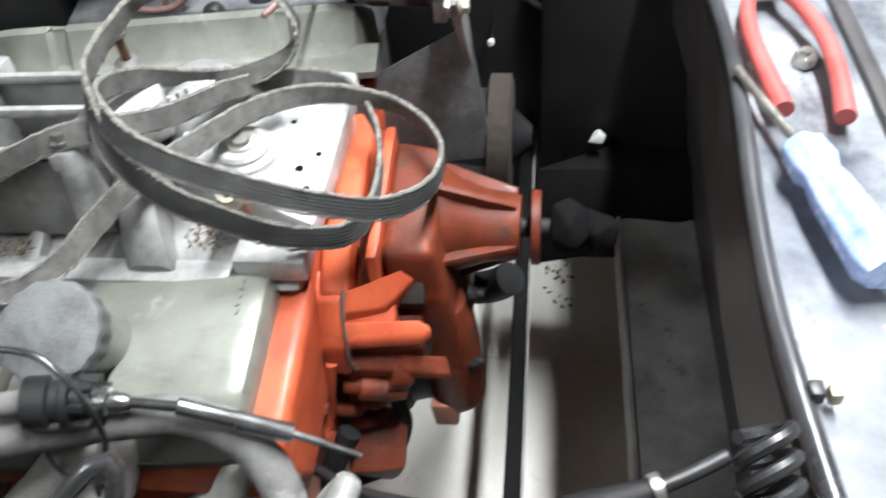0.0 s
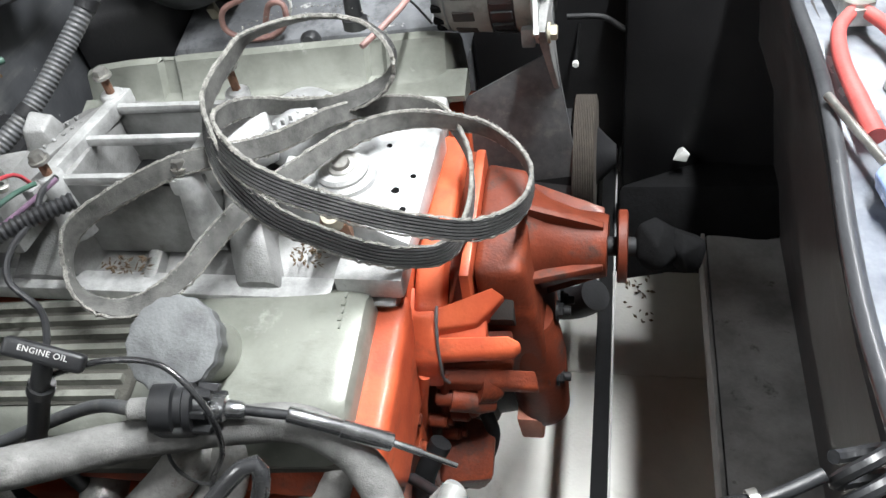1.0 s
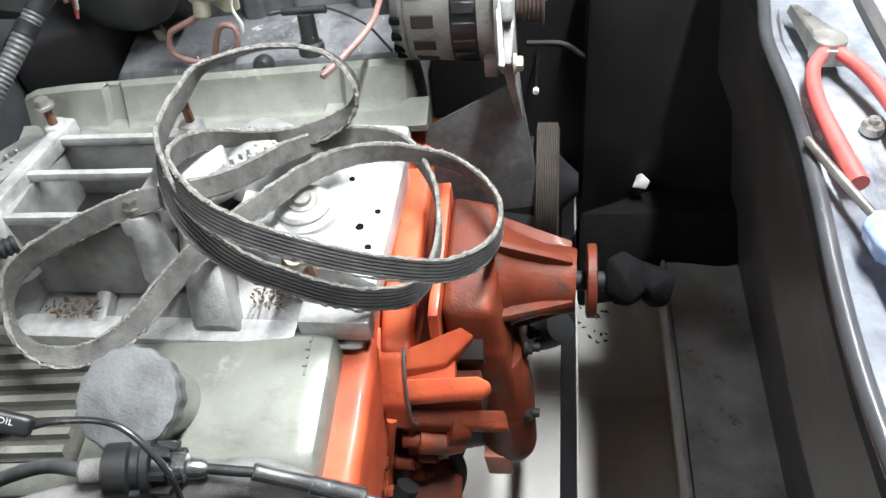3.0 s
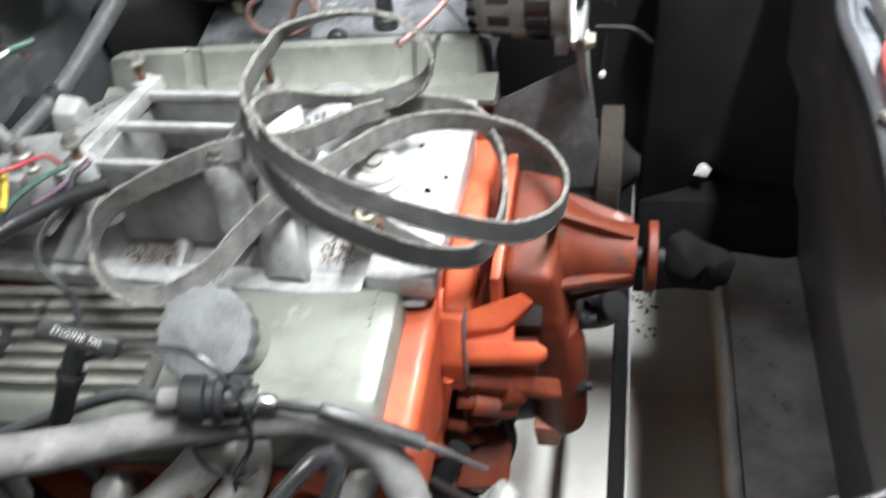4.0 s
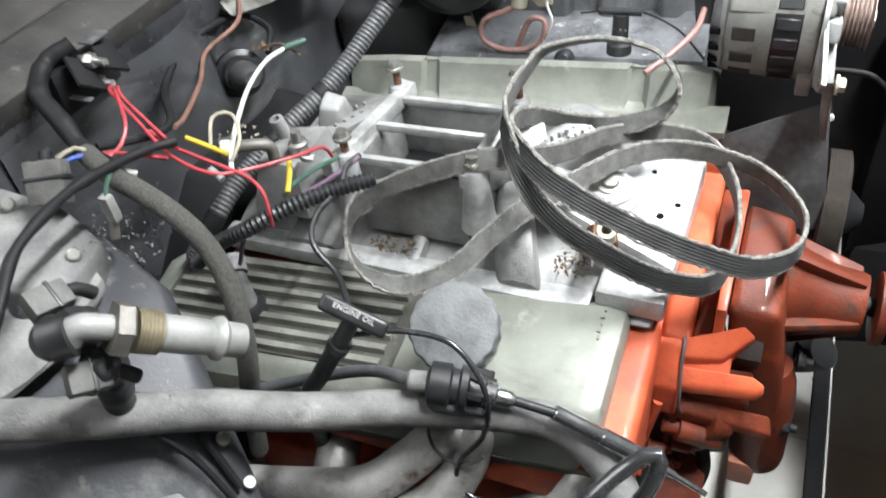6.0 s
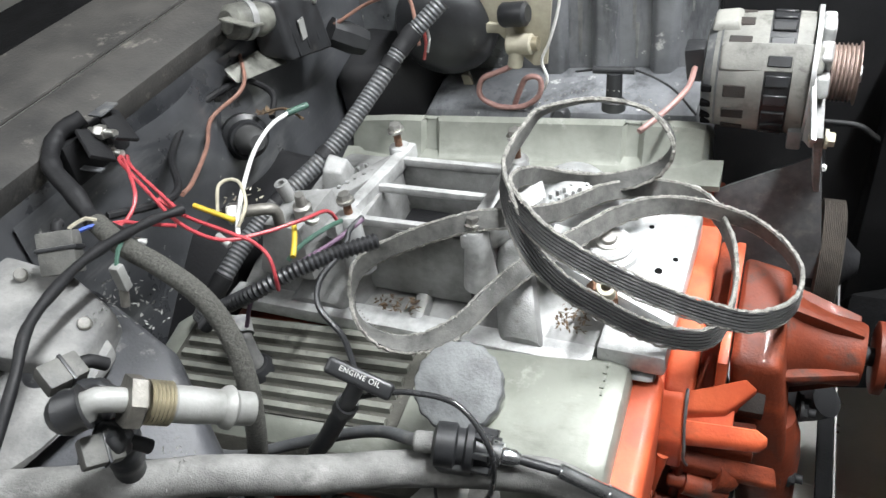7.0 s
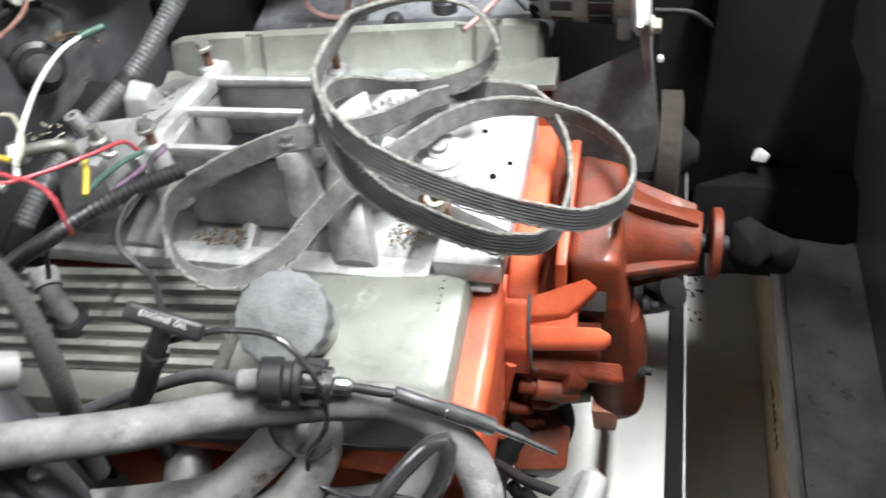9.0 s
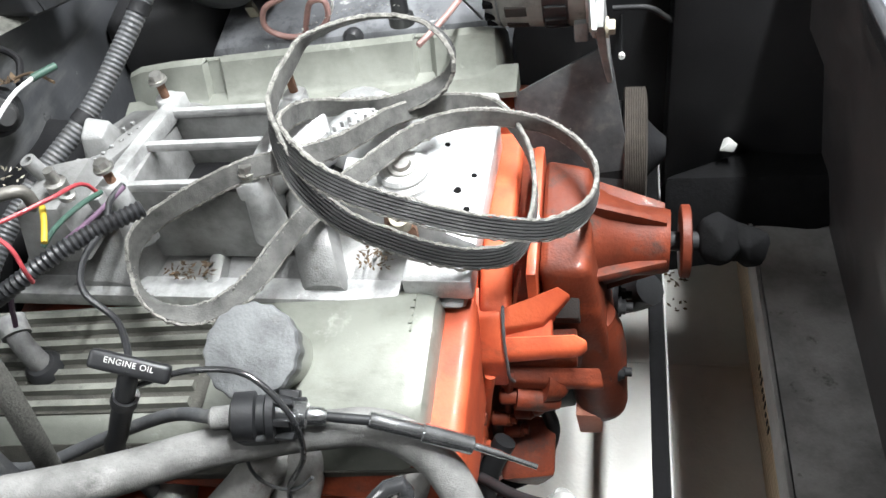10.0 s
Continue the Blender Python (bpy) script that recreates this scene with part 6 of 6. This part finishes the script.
part("sensor_tip", lathe((-0.545, 0.632, 0.862), (-0.543, 0.630, 0.892), [(0, 0.010), (0.5, 0.010), (0.55, 0.006), (1, 0.005)], 16), STEEL, fit_t)
part("ring_terminal", pipe((-0.525, 0.615, 0.872), (-0.5235, 0.615, 0.877), 0.0075, 0.0035), STEEL, fit_t)
part("vacuum_port", pipe((-0.575, 0.655, 0.862), (-0.578, 0.650, 0.888), 0.0075, 0.004), ALU, fit_t)
part("side_block", hull([(-0.572, 0.705, 0.83), (-0.535, 0.715, 0.83), (-0.575, 0.745, 0.83), (-0.540, 0.752, 0.83), (-0.566, 0.712, 0.866), (-0.545, 0.716, 0.862), (-0.570, 0.738, 0.872), (-0.548, 0.742, 0.864), (-0.556, 0.70, 0.82)], 0.004, 3), ALU, fit_t)
stem = thing("twig", "dry leaf and stem lying on the wiring", "twig", (-0.66, 0.80, 0.88))
part("stalk", tube([(-0.70, 0.80, 0.875), (-0.665, 0.805, 0.883), (-0.63, 0.79, 0.880)], 0.0018, 6), LEAF, stem)
part("blade", leaf_bits(-0.69, 0.80, 0.878, 0.012, 0.008, 10, 0.006), LEAF, stem)
solo("leaf_litter", leaf_bits(-0.655, 0.70, 0.80, 0.05, 0.03, 60, 0.0028, 0.02), TAN, "dry crumbs on the dark ledge behind the engine", "leaf litter", kind="stuff")
solo("bellhousing", hull([(-0.745, 0.56, 0.70), (-0.67, 0.60, 0.70), (-0.745, 0.95, 0.70), (-0.67, 0.90, 0.70), (-0.745, 0.52, 0.40), (-0.67, 0.52, 0.40), (-0.745, 0.98, 0.40), (-0.67, 0.98, 0.40), (-0.745, 0.66, 0.785), (-0.67, 0.66, 0.775), (-0.745, 0.86, 0.785), (-0.67, 0.86, 0.775)], 0.01), SOOT_SHADE, "dark bell housing between engine and firewall", "engine part")

MOTOR = material("grimy_motor_can", (0.20, 0.20, 0.175), (0.055, 0.055, 0.05), 0.45, 0.3, 30, 0.5, 0.3, 400, ((0.03, 0.03, 0.028), 24, 0.55, 0.7))
mot = thing("wiper_motor", "dusty wiper motor with a black gear case on the firewall", "motor", (-0.71, 0.92, 0.95))
motor_can = part("can", lathe((-0.728, 0.822, 0.985), (-0.712, 0.880, 0.966), [(0, 0.014), (0.1, 0.021), (0.5, 0.023), (0.55, 0.019), (0.8, 0.022), (1, 0.018)], 28), MOTOR, mot)
part("strap", lathe((-0.722, 0.845, 0.978), (-0.719, 0.853, 0.975), [(0, 0.0245), (1, 0.0245)], 28), ALU, motor_can)
gear_case = part("gear_case", hull([(-0.735, 0.872, 0.915), (-0.69, 0.885, 0.905), (-0.735, 0.985, 0.89), (-0.685, 0.98, 0.88), (-0.735, 0.875, 0.995), (-0.70, 0.89, 0.985), (-0.735, 0.985, 0.98), (-0.695, 0.975, 0.965)], 0.008, 3), BLACK, mot)
for yy in (0.90, 0.925, 0.95):
    part("case_rib", hull([(-0.732, yy, 0.99), (-0.700, yy, 0.982), (-0.688, yy, 0.905), (-0.732, yy + 0.004, 0.99), (-0.700, yy + 0.004, 0.982), (-0.688, yy + 0.004, 0.905), (-0.72, yy, 0.90), (-0.72, yy + 0.004, 0.90)], 0.001), BLACK, gear_case)
part("cover_flap", hull([(-0.72, 0.800, 1.0), (-0.69, 0.815, 0.985), (-0.70, 0.865, 0.968), (-0.725, 0.85, 0.985), (-0.72, 0.80, 0.997), (-0.69, 0.815, 0.982), (-0.70, 0.865, 0.965)], 0.001), MOTOR, mot)
part("screw", rod((-0.698, 0.965, 0.955), (-0.690, 0.966, 0.955), 0.005, 12, chamfer=0.001), STEEL, mot)
part("label_tag", box((-0.692, 0.915, 0.92), (-0.6895, 0.928, 0.948), 0.0005, 1), PIPE_WHITE, gear_case)
part("connector", lathe((-0.70, 1.00, 0.895), (-0.665, 1.03, 0.865), [(0, 0.020), (0.6, 0.022), (1, 0.018)], 24, 8, 0.05), BLACK, mot)
part("base_flange", hull([(-0.735, 0.80, 0.925), (-0.72, 0.80, 0.915), (-0.735, 0.90, 0.905), (-0.71, 0.90, 0.895), (-0.735, 0.80, 0.935), (-0.735, 0.90, 0.92)], 0.003), MOTOR, mot)
solo("motor_wires", tube([(-0.69, 1.0, 0.905), (-0.64, 1.02, 0.93), (-0.57, 0.99, 0.955), (-0.53, 0.93, 0.95), (-0.520, 0.91, 0.925)], 0.0026, 8), BROWN, "reddish brown wires running to the loom", "wire")
solo("loose_ends", merged(tube([(-0.505, 0.905, 0.955), (-0.500, 0.90, 0.94), (-0.507, 0.905, 0.92)], 0.0018, 6)), WHITE, "bare white wire end at the loom", "wire")
solo("loose_ends", tube([(-0.512, 0.91, 0.955), (-0.510, 0.91, 0.93), (-0.518, 0.915, 0.905)], 0.0022, 6), RED_GRIP, "orange wire ends at the loom", "wire")
can = thing("vacuum_canister", "glossy blue-black round canister on the inner fender", "canister", (-0.57, 1.13, 0.86))
part("can", lathe((-0.575, 1.18, 0.87), (-0.565, 1.07, 0.855), [(0, 0.075), (0.7, 0.078), (0.85, 0.070), (1, 0.045)], 40), BLACK, can)
part("strap_foot", hull([(-0.56, 1.12, 0.775), (-0.545, 1.12, 0.775), (-0.56, 1.14, 0.72), (-0.54, 1.14, 0.72), (-0.56, 1.15, 0.775), (-0.54, 1.15, 0.72)], 0.003), TAN, can)
solo("blower_box", hull([(-0.74, 1.06, 0.60), (-0.60, 1.10, 0.60), (-0.74, 1.17, 0.60), (-0.60, 1.17, 0.60), (-0.74, 1.04, 0.80), (-0.62, 1.10, 0.80), (-0.74, 1.17, 0.83), (-0.60, 1.17, 0.82)], 0.02, 3), SOOT_SHADE, "black blower box in the rear far corner", "heater case")
cb = thing("coil_bracket", "tan plated bracket with a small solenoid on the inner fender", "bracket", (-0.45, 1.08, 0.87))
part("plate", hull([(-0.525, 1.10, 0.93), (-0.40, 1.09, 0.93), (-0.505, 1.10, 0.875), (-0.41, 1.085, 0.82), (-0.43, 1.085, 0.815), (-0.525, 1.106, 0.93), (-0.40, 1.096, 0.93), (-0.41, 1.091, 0.82), (-0.505, 1.106, 0.875)], 0.002), TAN, cb)
part("arm", box((-0.52, 1.09, 0.86), (-0.47, 1.17, 0.875), 0.003), TAN, cb)
part("solenoid", lathe((-0.47, 1.075, 0.895), (-0.43, 1.072, 0.90), [(0, 0.014), (0.1, 0.017), (0.9, 0.017), (1, 0.012)], 20), BLACK, cb)
sol_valve = part("valve", merged(rod((-0.462, 1.072, 0.853), (-0.425, 1.07, 0.857), 0.0145, 20, chamfer=0.002), rod((-0.448, 1.07, 0.85), (-0.452, 1.066, 0.823), 0.011, 16, chamfer=0.002)), TAN, cb)
part("valve_cap", rod((-0.427, 1.07, 0.857), (-0.417, 1.07, 0.858), 0.010, 16), BRASS, sol_valve)
solo("pink_hose", tube([(-0.452, 1.066, 0.826), (-0.475, 1.064, 0.815), (-0.503, 1.066, 0.800), (-0.510, 1.068, 0.772), (-0.485, 1.07, 0.755), (-0.445, 1.07, 0.758), (-0.420, 1.07, 0.778), (-0.418, 1.072, 0.803), (-0.438, 1.076, 0.802), (-0.452, 1.08, 0.778), (-0.47, 1.085, 0.73)], 0.0042, 10), PIPE_PINK, "faded pink vacuum hose in a loop", "hose")
solo("white_vacuum_line", tube([(-0.385, 1.08, 0.97), (-0.388, 1.078, 0.915), (-0.402, 1.076, 0.862), (-0.415, 1.075, 0.83), (-0.408, 1.075, 0.80), (-0.43, 1.08, 0.765), (-0.47, 1.09, 0.725)], 0.0022, 8), WHITE, "thin white vacuum line on the inner fender", "hose")
solo("fender_grommet", lathe((-0.385, 1.06, 0.755), (-0.385, 1.045, 0.76), [(0, 0.014), (0.5, 0.014), (1, 0.008)], 20), BLACK, "round black grommet on the fender ledge", "grommet")
valve = thing("drain_valve", "pale plastic pipe elbow beside the heater case", "pipe fitting", (-0.43, 0.24, 0.83))
part("elbow", tube([(-0.446, 0.215, 0.815), (-0.450, 0.238, 0.838), (-0.440, 0.252, 0.848), (-0.425, 0.252, 0.846)], 0.0075, 14), PIPE_WHITE, valve)
part("knuckle", lathe((-0.442, 0.253, 0.848), (-0.420, 0.248, 0.844), [(0, 0.008), (0.2, 0.0125), (0.8, 0.0125), (1, 0.009)], 20), PIPE_WHITE, valve)
part("pipe", tube([(-0.422, 0.249, 0.844), (-0.400, 0.246, 0.836), (-0.365, 0.245, 0.812), (-0.33, 0.24, 0.77)], 0.0085, 14), PIPE_WHITE, valve)
solo("dust_flecks", leaf_bits(-0.60, 0.43, 0.905, 0.05, 0.03, 90, 0.0018, 0.004), PIPE_WHITE, "pale dust flecks on the heater case", "dust", kind="stuff")
solo("dust_flecks", leaf_bits(-0.50, 0.33, 0.83, 0.02, 0.02, 40, 0.0016, 0.03), PIPE_WHITE, "pale dust flecks by the heater case edge", "dust", kind="stuff")
